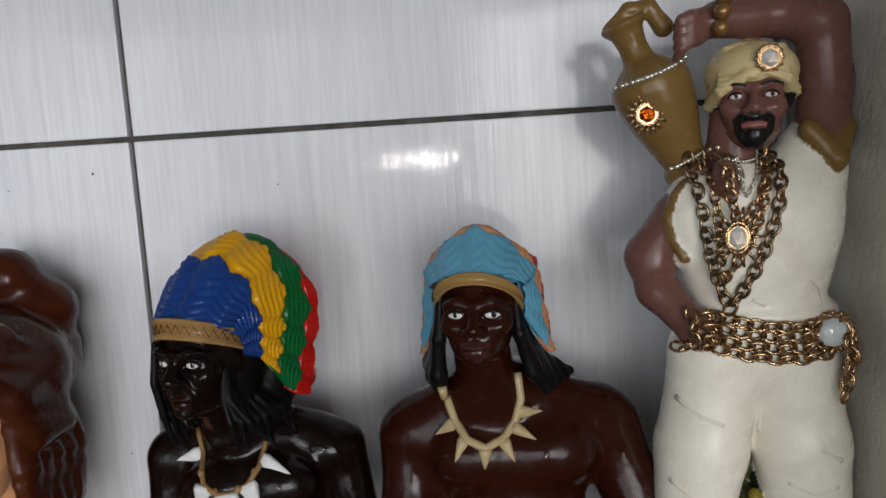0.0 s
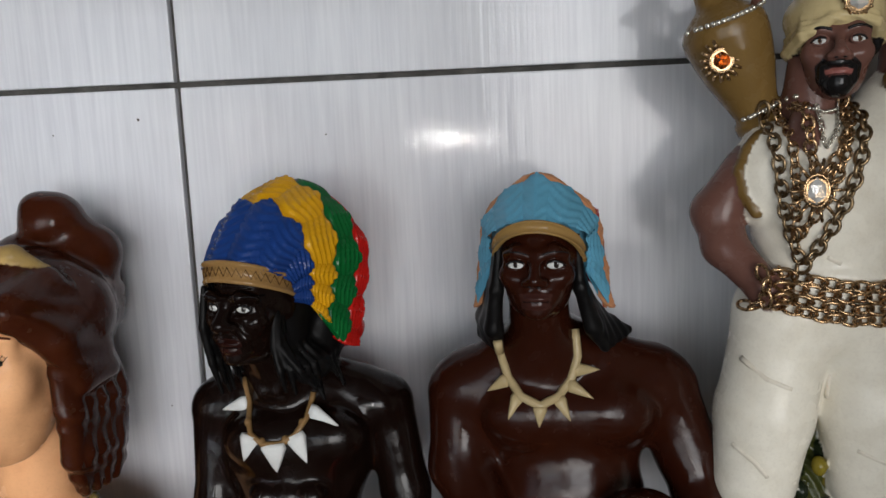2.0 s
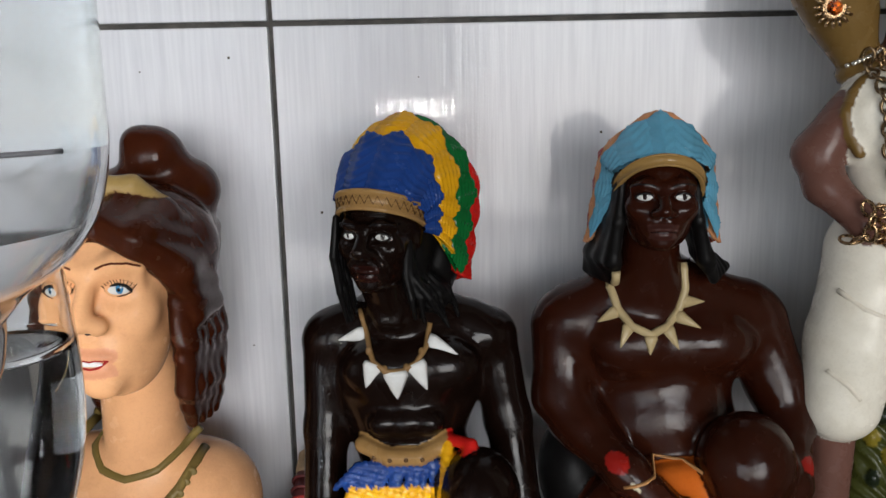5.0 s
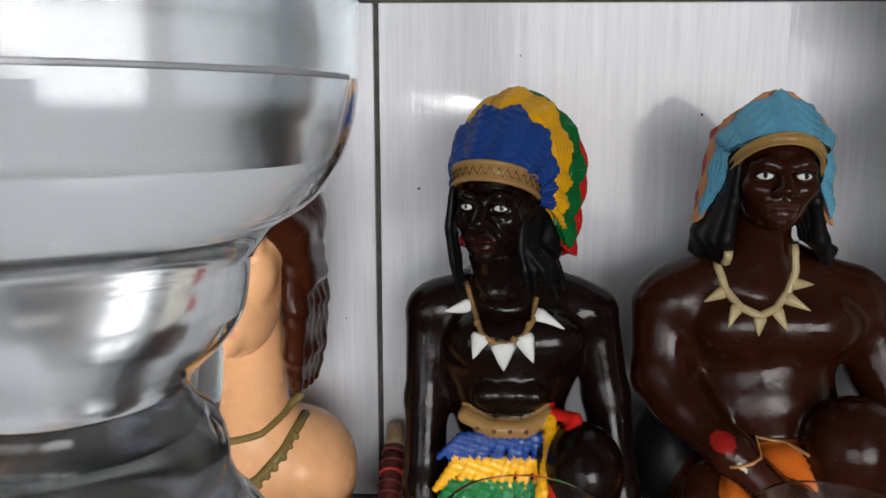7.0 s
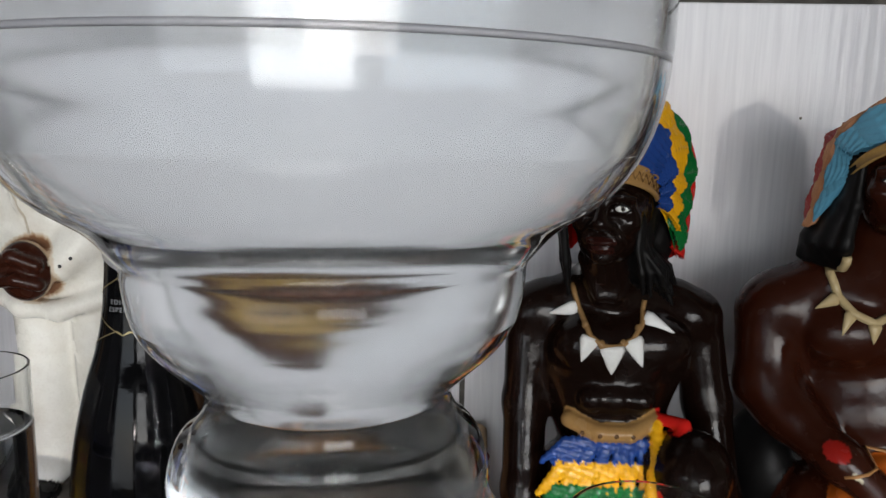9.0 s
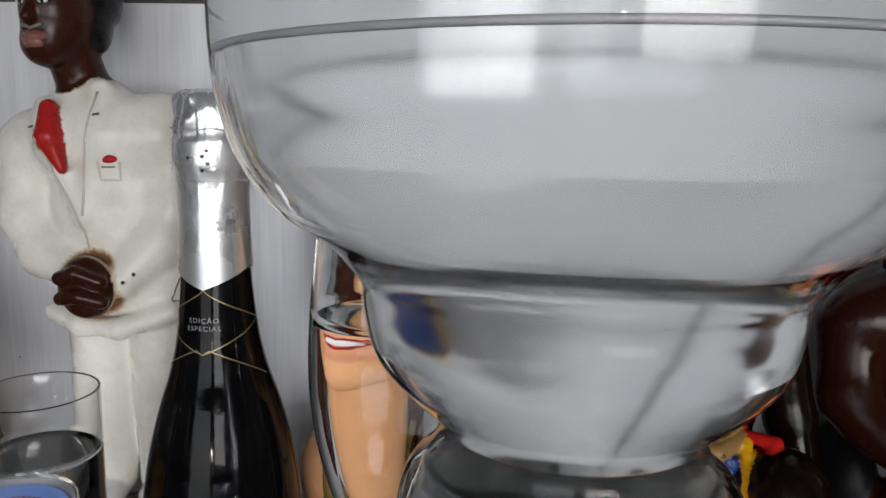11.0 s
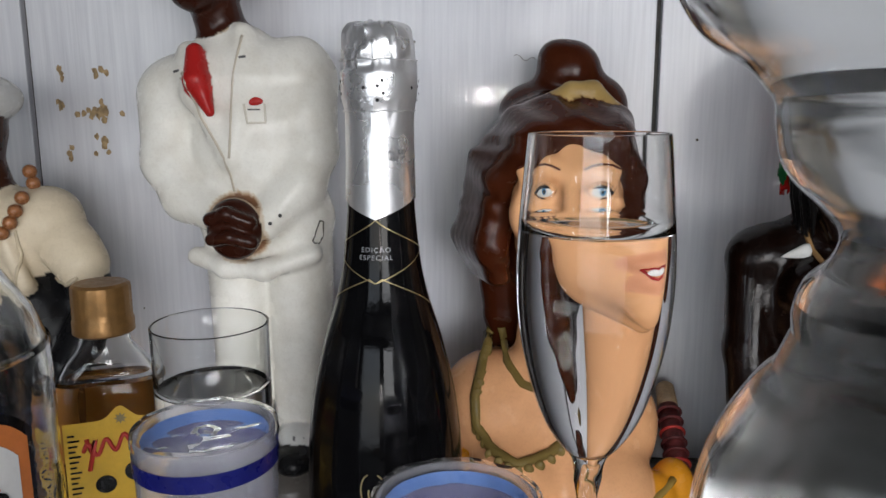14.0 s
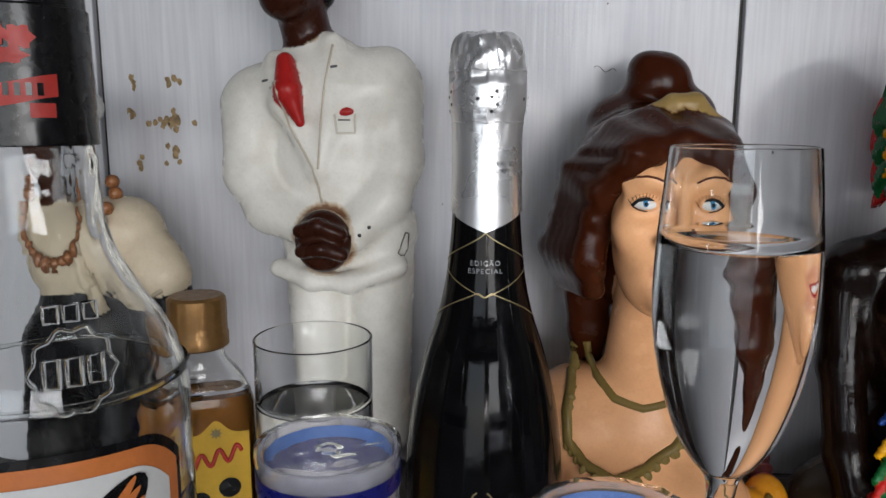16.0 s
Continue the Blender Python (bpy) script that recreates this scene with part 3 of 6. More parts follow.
    if aged:
        for k in range(3):
            L(skin, [(-0.012, 0.0108 + k * 0.0019), (-0.004, 0.0115 + k * 0.002), (0.004, 0.0115 + k * 0.002), (0.012, 0.0108 + k * 0.0019)], 0.0006, 0.0001)
    if smile:
        R((0.74, 0.72, 0.7), 0, -0.0209, 0.0044, 0.00105, 0.0007)
        L((0.36, 0.02, 0.02), [(-0.0056, -0.0202), (-0.002, -0.0199), (0, -0.0203), (0.002, -0.0199), (0.0056, -0.0202)], 0.0003, 0.0002)
        L((0.36, 0.02, 0.02), [(-0.0056, -0.0202), (-0.0028, -0.0221), (0, -0.0225), (0.0028, -0.0221), (0.0056, -0.0202)], 0.0004, 0.0002)
    else:
        L([c * 0.35 for c in lip], [(-0.0064, -0.0214), (-0.002, -0.0208), (0, -0.0212), (0.002, -0.0208), (0.0064, -0.0214)], 0.0005)
    return s


def spline(P, u):
    """A smooth line through the rows of P, at u from 0 to its last row."""
    n = len(P) - 1
    i = int(min(max(math.floor(u), 0), n - 1))
    f = u - i
    a, b, c, d = P[max(0, i - 1)], P[i], P[i + 1], P[min(n, i + 2)]
    return 0.5 * (2 * b + (c - a) * f + (2 * a - 5 * b + 4 * c - d) * f * f + (3 * b - a - 3 * c + d) * f ** 3)


def fan(s, m, top, side, low, colours, n, relief=0.0022, barbs=8, groove=0.0011, peak=1.0):
    """Rows of feathers swept back over a head; top, side and low are the lines from the band to the last tips (across, back, up)."""
    A, B, C = np.array(top), np.array(side), np.array(low)
    m = np.array(m)

    def at(q, u):
        w, sg = min(abs(q), 2.0), (1 if q >= 0 else -1)
        b = spline(B, u)
        if w <= 1:
            a, th = spline(A, u), w * math.pi / 2
            p = np.array((b[0] * math.sin(th) ** peak, b[1] + (a[1] - b[1]) * math.cos(th), b[2] + (a[2] - b[2]) * max(0.0, math.cos(th)) ** peak))
        else:
            p = b + (spline(C, u) - b) * (w - 1)
        return np.array((sg * p[0], p[1], p[2]))

    def lifted(q, u, h):
        p = at(q, u)
        d = np.cross(at(q + 0.02, u) - at(q - 0.02, u), at(q, u + 0.03) - at(q, u - 0.03))
        d /= np.linalg.norm(d) + 1e-12
        if d @ (p - np.array((0, 0.012, 0.0))) < 0:
            d = -d
        return m[:3, :3] @ (p + d * h) + m[:3, 3]

    def grid(rows, col):
        bm = bmesh.new()
        V = [[bm.verts.new(p) for p in r] for r in rows]
        for r0, r1 in zip(V, V[1:]):
            for k in range(len(r0) - 1):
                bm.faces.new((r0[k], r0[k + 1], r1[k + 1], r1[k]))
        s.extra.append((bm, col))
    K = len(colours)
    for k, col in enumerate(colours):
        grid([[lifted(-2 + 4 * i / 48, k + j / 5, -0.0008) for i in range(49)] for j in range(6)], col)
    end = [lifted(-2 + 4 * i / 48, K, -0.0008) for i in range(49)]
    mid = m[:3, :3] @ np.array((0, A[-1][1] * 0.8, A[-1][2] * 0.2)) + m[:3, 3]
    grid([end, [mid + (p - mid) * 0.05 for p in end]], colours[-1])
    for k, col in enumerate(colours):
        for i in range(n + k % 2):
            q0 = -2 + 4 * (i + (0.0 if k % 2 else 0.5)) / n
            rows = []
            for j in range(37):
                v = j / 36
                half = (2.5 / n) * (0.74 + 0.26 * min(1, v * 3)) * (1 if v < 0.72 else math.sqrt(max(0.0, 1 - ((v - 0.72) / 0.285) ** 2)))
                row = []
                for e in range(13):
                    c = -1 + e / 6
                    u = k - (0.3 if k else 0) + (1.08 + (0.3 if k else 0)) * v
                    h = 0.0013 * (K - 1 - k) + (relief * (1 - c * c) + 0.0008 * v + 0.0007 * math.exp(-(c / 0.12) ** 2)) * min(1.0, v * 3 + (0 if k else 1)) - (0.0026 * max(0.0, 1 - v * 3) if k else 0) + groove * math.sin(2 * math.pi * (v * barbs - abs(c) * 1.5 + 0.13 * i)) * min(1, abs(c) * 4) * (1 - c * c * 0.6)
                    row.append(lifted(max(-2, min(2, q0 + c * half)), min(u, K + 0.12), h))
                rows.append(row)
            grid(rows, col)


def brow_band(s, m, rx, ry, z, drop, tall, col, ink=None, reach=112):
    """A raised band round the forehead, with rims and, where ink is given, a zigzag between them."""
    m = np.array(m)

    def at(q, w, h):
        a = radians(q)
        p = np.array(((rx + h) * math.sin(a), -(ry + h) * math.cos(a), z - drop * (1 - math.cos(a)) + w))
        return m[:3, :3] @ p + m[:3, 3]
    prof = [(-0.5, -0.0012), (-0.5, 0.0009), (-0.4, 0.0014), (-0.3, 0.0009), (-0.24, 0.0002), (0.24, 0.0002), (0.3, 0.0009), (0.4, 0.0014), (0.5, 0.0009), (0.5, -0.0012)]
    bm = bmesh.new()
    V = [[bm.verts.new(at(-reach + 2 * reach * i / 60, w * tall, h)) for w, h in prof] for i in range(61)]
    for r0, r1 in zip(V, V[1:]):
        for k in range(len(prof) - 1):
            bm.faces.new((r0[k], r1[k], r1[k + 1], r0[k + 1]))
    s.extra.append((bm, col))
    if ink:
        for ph in (0, 1):
            s.extra.append((tube([at(-reach + 2 * reach * i / 36, tall * (0.2 if (i + ph) % 2 else -0.2), 0.0004) for i in range(37)], 0.0004, 5), ink if ph else col))


# chief with a feather bonnet, kneeling on one leg
def feather_chief():
    s = Sculpt(0.0013)
    skin = (0.0068, 0.0029, 0.0019)
    blue, yel, grn, red = (0.012, 0.045, 0.2), (0.72, 0.36, 0.008), (0.005, 0.12, 0.026), (0.55, 0.014, 0.01)
    # torso, arms, legs and seat
    s.ell(skin, (0.098, -0.095, 0.150), (0.046, 0.034, 0.045), 0.012)
    s.ell(skin, (0.083, -0.118, 0.163), (0.023, 0.015, 0.017), 0.008)
    s.ell(skin, (0.119, -0.115, 0.163), (0.024, 0.015, 0.017), 0.008)
    s.ell(skin, (0.098, -0.1, 0.115), (0.034, 0.03, 0.035), 0.012)
    s.ell(skin, (0.052, -0.092, 0.178), (0.017, 0.019, 0.016), 0.01)
    s.ell(skin, (0.147, -0.088, 0.176), (0.018, 0.02, 0.016), 0.01)
    s.tube(skin, [(0.049, -0.093, 0.172), (0.047, -0.1, 0.12), (0.046, -0.118, 0.07), (0.05, -0.14, 0.02)], [0.0155, 0.0135, 0.0125, 0.011], 0.006)
    s.tube(skin, [(0.151, -0.086, 0.172), (0.161, -0.092, 0.12), (0.168, -0.11, 0.065), (0.17, -0.13, 0.02)], [0.0165, 0.0145, 0.0125, 0.011], 0.006)
    s.ell(skin, (0.141, -0.14, 0.096), (0.021, 0.025, 0.024), 0.008)
    s.tube(skin, [(0.12, -0.1, 0.09), (0.141, -0.142, 0.095)], [0.024, 0.02], 0.008)
    s.tube(skin, [(0.141, -0.145, 0.09), (0.139, -0.138, 0.0)], [0.02, 0.013], 0.008)
    s.tube(skin, [(0.08, -0.1, 0.07), (0.065, -0.14, 0.03), (0.09, -0.08, 0.01)], [0.026, 0.022, 0.02], 0.008)
    s.ell((0.05, 0.035, 0.02), (0.1, -0.085, 0.02), (0.07, 0.05, 0.035), 0.008)
    for x in (0.084, 0.098, 0.112):
        s.ell(skin, (x, -0.128, 0.133), (0.008, 0.006, 0.007), 0.005)
    s.tube(skin, [(0.064, -0.092, 0.183), (0.095, -0.098, 0.196), (0.134, -0.09, 0.184)], [0.014, 0.018, 0.015], 0.01)
    # neck; the head is turned a little aside
    s.cap(skin, (0.094, -0.102, 0.19), (0.088, -0.122, 0.225), 0.0165, 0.0145, 0.006)
    for q in (-1, 1):
        s.tube(skin, [(0.088 + q * 0.012, -0.118, 0.215), (0.09 + q * 0.004, -0.121, 0.193)], [0.003, 0.004], 0.004)
    band = (0.30, 0.17, 0.06)
    M = pose(0.0885, -0.129, 0.2480, 0, 0, -20)
    lip = (0.02, 0.0055, 0.004)
    head = face(skin, lip, (0.98, 1.0, 0.94), (0.1, 0.09, 0.08), aged=True)
    s.join(head, M)
    # hair: a close mass under the band and loose wavy locks to the shoulders
    hair = (0.005, 0.0045, 0.0045)
    s.ell(hair, (0.097, -0.112, 0.248), (0.0235, 0.022, 0.026), 0.004)
    s.ell(hair, (0.105, -0.12, 0.232), (0.010, 0.016, 0.026), 0.004)
    s.ell(hair, (0.114, -0.118, 0.2085), (0.0125, 0.015, 0.0105), 0.004)
    for i in range(30):
        a, b = (i * 0.618) % 1.0, i / 29
        x, y = 0.1 + 0.009 * b, -0.142 + 0.034 * b
        e = 0.006 + 0.017 * a
        s.tube(hair, [(x, y + 0.004, 0.258), (x + 0.002 + 0.0015 * math.sin(i * 1.7), y - 0.001, 0.24), (x + 0.2 * e + 0.002 * math.sin(i * 2.9), y - 0.002, 0.225), (x + 0.7 * e + 0.0025 * math.sin(i * 1.3), y - 0.003, 0.212), (x + e, y - 0.001, 0.2 + 0.009 * a * math.sin(i * 2.1))],
               [0.0017, 0.0021, 0.002, 0.002, 0.0013], 0.0006)
    for i in range(7):
        b = i / 6
        s.tube(hair, [(0.0635 + 0.002 * b, -0.137 + 0.03 * b, 0.257), (0.0615 + 0.002 * b, -0.138 + 0.03 * b, 0.235), (0.064 + 0.002 * b + 0.0015 * math.sin(i * 2), -0.136 + 0.03 * b, 0.215), (0.067 + 0.003 * b, -0.132 + 0.03 * b, 0.196 + 0.004 * math.sin(i * 1.9))],
               [0.0018, 0.0024, 0.0022, 0.0012], 0.0008)
    # bonnet: four rows of swept feathers behind a patterned gold band
    fan(s, M, [(0, -0.021, 0.020), (0, 0.008, 0.0490), (0, 0.036, 0.0595), (0, 0.050, 0.056), (0, 0.060, 0.048)],
        [(0.0208, 0.001, 0.012), (0.0262, 0.011, 0.018), (0.0312, 0.029, 0.016), (0.0355, 0.049, 0.016), (0.036, 0.061, 0.012)],
        [(0.0205, 0.004, 0.0), (0.0255, 0.013, -0.004), (0.0300, 0.020, -0.0145), (0.0335, 0.032, -0.0305), (0.033, 0.047, -0.036)],
        (blue, yel, grn, red), 10)
    brow_band(s, M, 0.0243, 0.0268, 0.0205, 0.011, 0.0115, band, (0.1, 0.05, 0.018), reach=98)
    # loincloth of short feathers under a gold belt
    for row, (col, z) in enumerate(((grn, 0.052), (red, 0.064), (grn, 0.0765), (yel, 0.0895), (blue, 0.1035))):
        down = 4 - row
        for i in range(14):
            x = 0.0695 + 0.0039 * i
            lean = (x - 0.1) * 0.3 - 0.0035 + 0.0008 * math.sin(i * 2.7 + row)
            low = z - 0.0085 - 0.004 * (1 - i / 13) * min(1, down) - 0.0012 * math.sin(i * 1.9 + row)
            wide = 1 + 0.1 * down
            s.cap(col, (0.1 + (x - 0.1) * wide, -0.1305 - 0.0034 * down, z + 0.005), (0.1 + (x - 0.1) * wide + lean, -0.1335 - 0.0036 * down, low), 0.0024, 0.0021, 0.0007, groove=((500, 0, 1600), 1.0, 0.00035))
    s.ell(hair, (0.118, -0.098, 0.228), (0.013, 0.018, 0.028), 0.004)
    s.ell(red, (0.1275, -0.084, 0.2205), (0.0125, 0.015, 0.0115), 0.003)
    s.tube(yel, [(0.122, -0.128, 0.118), (0.1225, -0.14, 0.1), (0.117, -0.146, 0.08)], [0.0035, 0.0045, 0.0045], 0.001, groove=((300, 0, 1500), 1.0, 0.0003))
    s.tube(red, [(0.124, -0.124, 0.121), (0.136, -0.135, 0.1215), (0.1285, -0.15, 0.1), (0.123, -0.152, 0.076)], [0.0035, 0.004, 0.0035, 0.004], 0.001)
    s.tube(band, [(0.072, -0.123, 0.118), (0.088, -0.131, 0.1135), (0.106, -0.131, 0.1135), (0.121, -0.124, 0.119)], 0.0052, 0.001)
    s.bake()
    for x in (0.079, 0.0885, 0.098, 0.1075):
        s.relief((0.1, 0.05, 0.02), x, 0.1135, 0.0014, 0.0014, 0.0008)
    cord = (0.26, 0.15, 0.06)
    s.line(cord, [(0.0715, 0.197), (0.0755, 0.184), (0.0805, 0.172), (0.088, 0.1665), (0.097, 0.166), (0.105, 0.17), (0.111, 0.178), (0.1135, 0.19)], 0.0017, 0.0006)
    for x, z, dx, dz, w in ((0.0745, 0.184, -0.0145, -0.004, 0.0036), (0.081, 0.1715, -0.0045, -0.013, 0.0046), (0.093, 0.1665, 0.0008, -0.0155, 0.0058), (0.1045, 0.1705, 0.006, -0.0145, 0.0048), (0.112, 0.181, 0.0155, -0.0065, 0.0042)):
        s.spike(WHITE, x, z, dx * 1.12, dz * 1.12, w * 1.3)
    for x, z in ((0.078, 0.177), (0.087, 0.1675), (0.0995, 0.1675), (0.1085, 0.1755)):
        s.relief(cord, x, z, 0.0021, 0.0028, 0.0024)
    return tagged(s.mesh("chief_statue", M_LACQUER, (0.1, -0.09, 0.0), (-0.0055, 0.007, 0.0), hair), "dark lacquered plaster statue kneeling in a feather bonnet", "statue")


def seated_figure():
    s = Sculpt(0.0013)
    skin = (0.026, 0.006, 0.0026)
    lb, hair, org = (0.11, 0.33, 0.47), (0.005, 0.0045, 0.0045), (0.5, 0.11, 0.012)
    s.ell(skin, (0.258, -0.08, 0.165), (0.056, 0.034, 0.043), 0.012)
    s.ell(skin, (0.238, -0.103, 0.172), (0.028, 0.018, 0.02), 0.01)
    s.ell(skin, (0.281, -0.103, 0.172), (0.028, 0.018, 0.02), 0.01)
    s.ell(skin, (0.26, -0.09, 0.115), (0.045, 0.032, 0.045), 0.012)
    s.ell(skin, (0.201, -0.08, 0.181), (0.02, 0.021, 0.02), 0.012)
    s.ell(skin, (0.313, -0.08, 0.182), (0.021, 0.021, 0.02), 0.012)
    s.tube(skin, [(0.197, -0.081, 0.177), (0.196, -0.09, 0.135), (0.207, -0.105, 0.121)], [0.02, 0.0185, 0.0165], 0.008)
    s.tube(skin, [(0.203, -0.1, 0.122), (0.226, -0.133, 0.104), (0.243, -0.145, 0.09)], [0.0165, 0.0125, 0.0105], 0.006)
    s.ell(skin, (0.254, -0.15, 0.081), (0.017, 0.012, 0.0125), 0.006)
    for i in range(4):
        s.cap(skin, (0.254 + 0.006 * i, -0.158, 0.085 - 0.002 * i), (0.262 + 0.0045 * i, -0.16, 0.073 - 0.001 * i), 0.0042, 0.0038, 0.0015)
    s.tube(skin, [(0.318, -0.081, 0.176), (0.331, -0.088, 0.14), (0.335, -0.1, 0.118)], [0.0205, 0.018, 0.0155], 0.008)
    s.tube(skin, [(0.335, -0.1, 0.118), (0.322, -0.135, 0.095), (0.31, -0.143, 0.078)], [0.015, 0.0115, 0.010], 0.006)
    s.ell(skin, (0.302, -0.146, 0.07), (0.014, 0.011, 0.011), 0.006)
    s.ell(skin, (0.295, -0.135, 0.112), (0.027, 0.024, 0.027), 0.006)
    s.cap(skin, (0.295, -0.137, 0.105), (0.29, -0.12, 0.0), 0.024, 0.016, 0.008)
    s.cap(skin, (0.23, -0.1, 0.06), (0.215, -0.15, 0.015), 0.026, 0.02, 0.008)
    s.ell(org, (0.262, -0.125, 0.07), (0.036, 0.022, 0.036), 0.006)
    s.ell(org, (0.262, -0.125, 0.035), (0.044, 0.026, 0.03), 0.006)
    s.ell((0.05, 0.035, 0.02), (0.255, -0.09, 0.012), (0.075, 0.06, 0.03), 0.008)
    s.ell(hair, (0.203, -0.07, 0.075), (0.02, 0.03, 0.035), 0.006)
    s.tube(skin, [(0.207, -0.083, 0.187), (0.247, -0.088, 0.21), (0.305, -0.083, 0.188)], [0.018, 0.02, 0.018], 0.012)
    # neck and head
    s.cap(skin, (0.246, -0.092, 0.2), (0.2435, -0.108, 0.24), 0.0195, 0.0165, 0.01)
    M = pose(0.2435, -0.121, 0.2655, 0, 0, -8)
    head = face(skin, (0.05, 0.018, 0.014), (1.0, 1.0, 0.88), (0.02, 0.012, 0.01), eyes=1.12)
    s.join(head, M)
    # straight hair to the shoulders, swept outwards
    s.ell(hair, (0.2445, -0.104, 0.262), (0.0235, 0.022, 0.026), 0.004)
    for q in (-1, 1):
        for i in range(9):
            b = i / 8
            s.tube(hair, [(0.2425 + q * (0.0200 + 0.002 * b), -0.126 + 0.034 * b, 0.276), (0.2425 + q * (0.0225 + 0.002 * b), -0.127 + 0.034 * b, 0.25), (0.2425 + (0.029 + 0.006 * b if q > 0 else -0.024 - 0.006 * b), -0.123 + 0.034 * b, 0.227), (0.2425 + (0.036 + 0.018 * b if q > 0 else -0.021 - 0.011 * b), -0.116 + 0.03 * b, 0.2135 + 0.002 * b)],
                   [0.0022, 0.0034, 0.0044, 0.0026], 0.003, groove=((500, 500, 60), 1.0, 0.0003))
    fan(s, M, [(0, -0.022, 0.020), (0, 0.002, 0.0410), (0, 0.008, 0.0415), (0, 0.018, 0.036)],
        [(0.0225, -0.003, 0.013), (0.0275, 0.008, 0.017), (0.0295, 0.017, 0.018), (0.030, 0.028, 0.020)],
        [(0.0235, 0.004, -0.006), (0.034, 0.017, -0.029), (0.0365, 0.024, -0.032), (0.036, 0.034, -0.028)],
        (lb, (0.55, 0.25, 0.12), (0.38, 0.03, 0.025)), 9, 0.0013, 5, 0.0005, 1.45)
    brow_band(s, M, 0.0238, 0.0262, 0.0200, 0.0185, 0.0068, (0.30, 0.18, 0.06), reach=92)
    red = (0.28, 0.012, 0.008)
    s.ell(red, (0.2245, -0.131, 0.107), (0.0135, 0.0135, 0.0085), 0.002, rot=(0, 40, 0))
    s.ell(red, (0.3255, -0.128, 0.101), (0.0125, 0.0125, 0.0085), 0.002, rot=(0, -35, 0))
    s.ell((0.5, 0.43, 0.3), (0.232, -0.138, 0.0985), (0.0118, 0.0118, 0.0035), 0.001, rot=(0, 40, 0))
    s.ell((0.5, 0.43, 0.3), (0.319, -0.136, 0.091), (0.0112, 0.0112, 0.0035), 0.001, rot=(0, -35, 0))
    s.bake()
    bone = (0.44, 0.34, 0.18)
    s.line(bone, [(0.2200, 0.221), (0.2215, 0.208), (0.2255, 0.195), (0.2320, 0.1865), (0.2425, 0.182), (0.2535, 0.186), (0.2605, 0.194), (0.2645, 0.207), (0.2635, 0.222)], 0.0026, 0.0006, 8)
    for x, z, dx, dz in ((0.2250, 0.194, -0.0115, -0.007), (0.2310, 0.187, -0.0065, -0.0125), (0.2425, 0.182, -0.001, -0.0115), (0.2525, 0.1855, 0.0065, -0.0125), (0.2585, 0.192, 0.0135, -0.007), (0.2625, 0.1995, 0.0145, -0.001)):
        s.spike(bone, x, z, dx, dz, 0.0042)
    s.line((0.33, 0.16, 0.06), [(0.222, 0.1005), (0.245, 0.1075), (0.268, 0.106)], 0.0011)
    return tagged(s.mesh("seated_statue", M_LACQUER, (0.255, -0.09, 0.0), (-0.0055, 0.004, 0.0), hair), "brown plaster statue seated in a pale blue headdress", "statue")


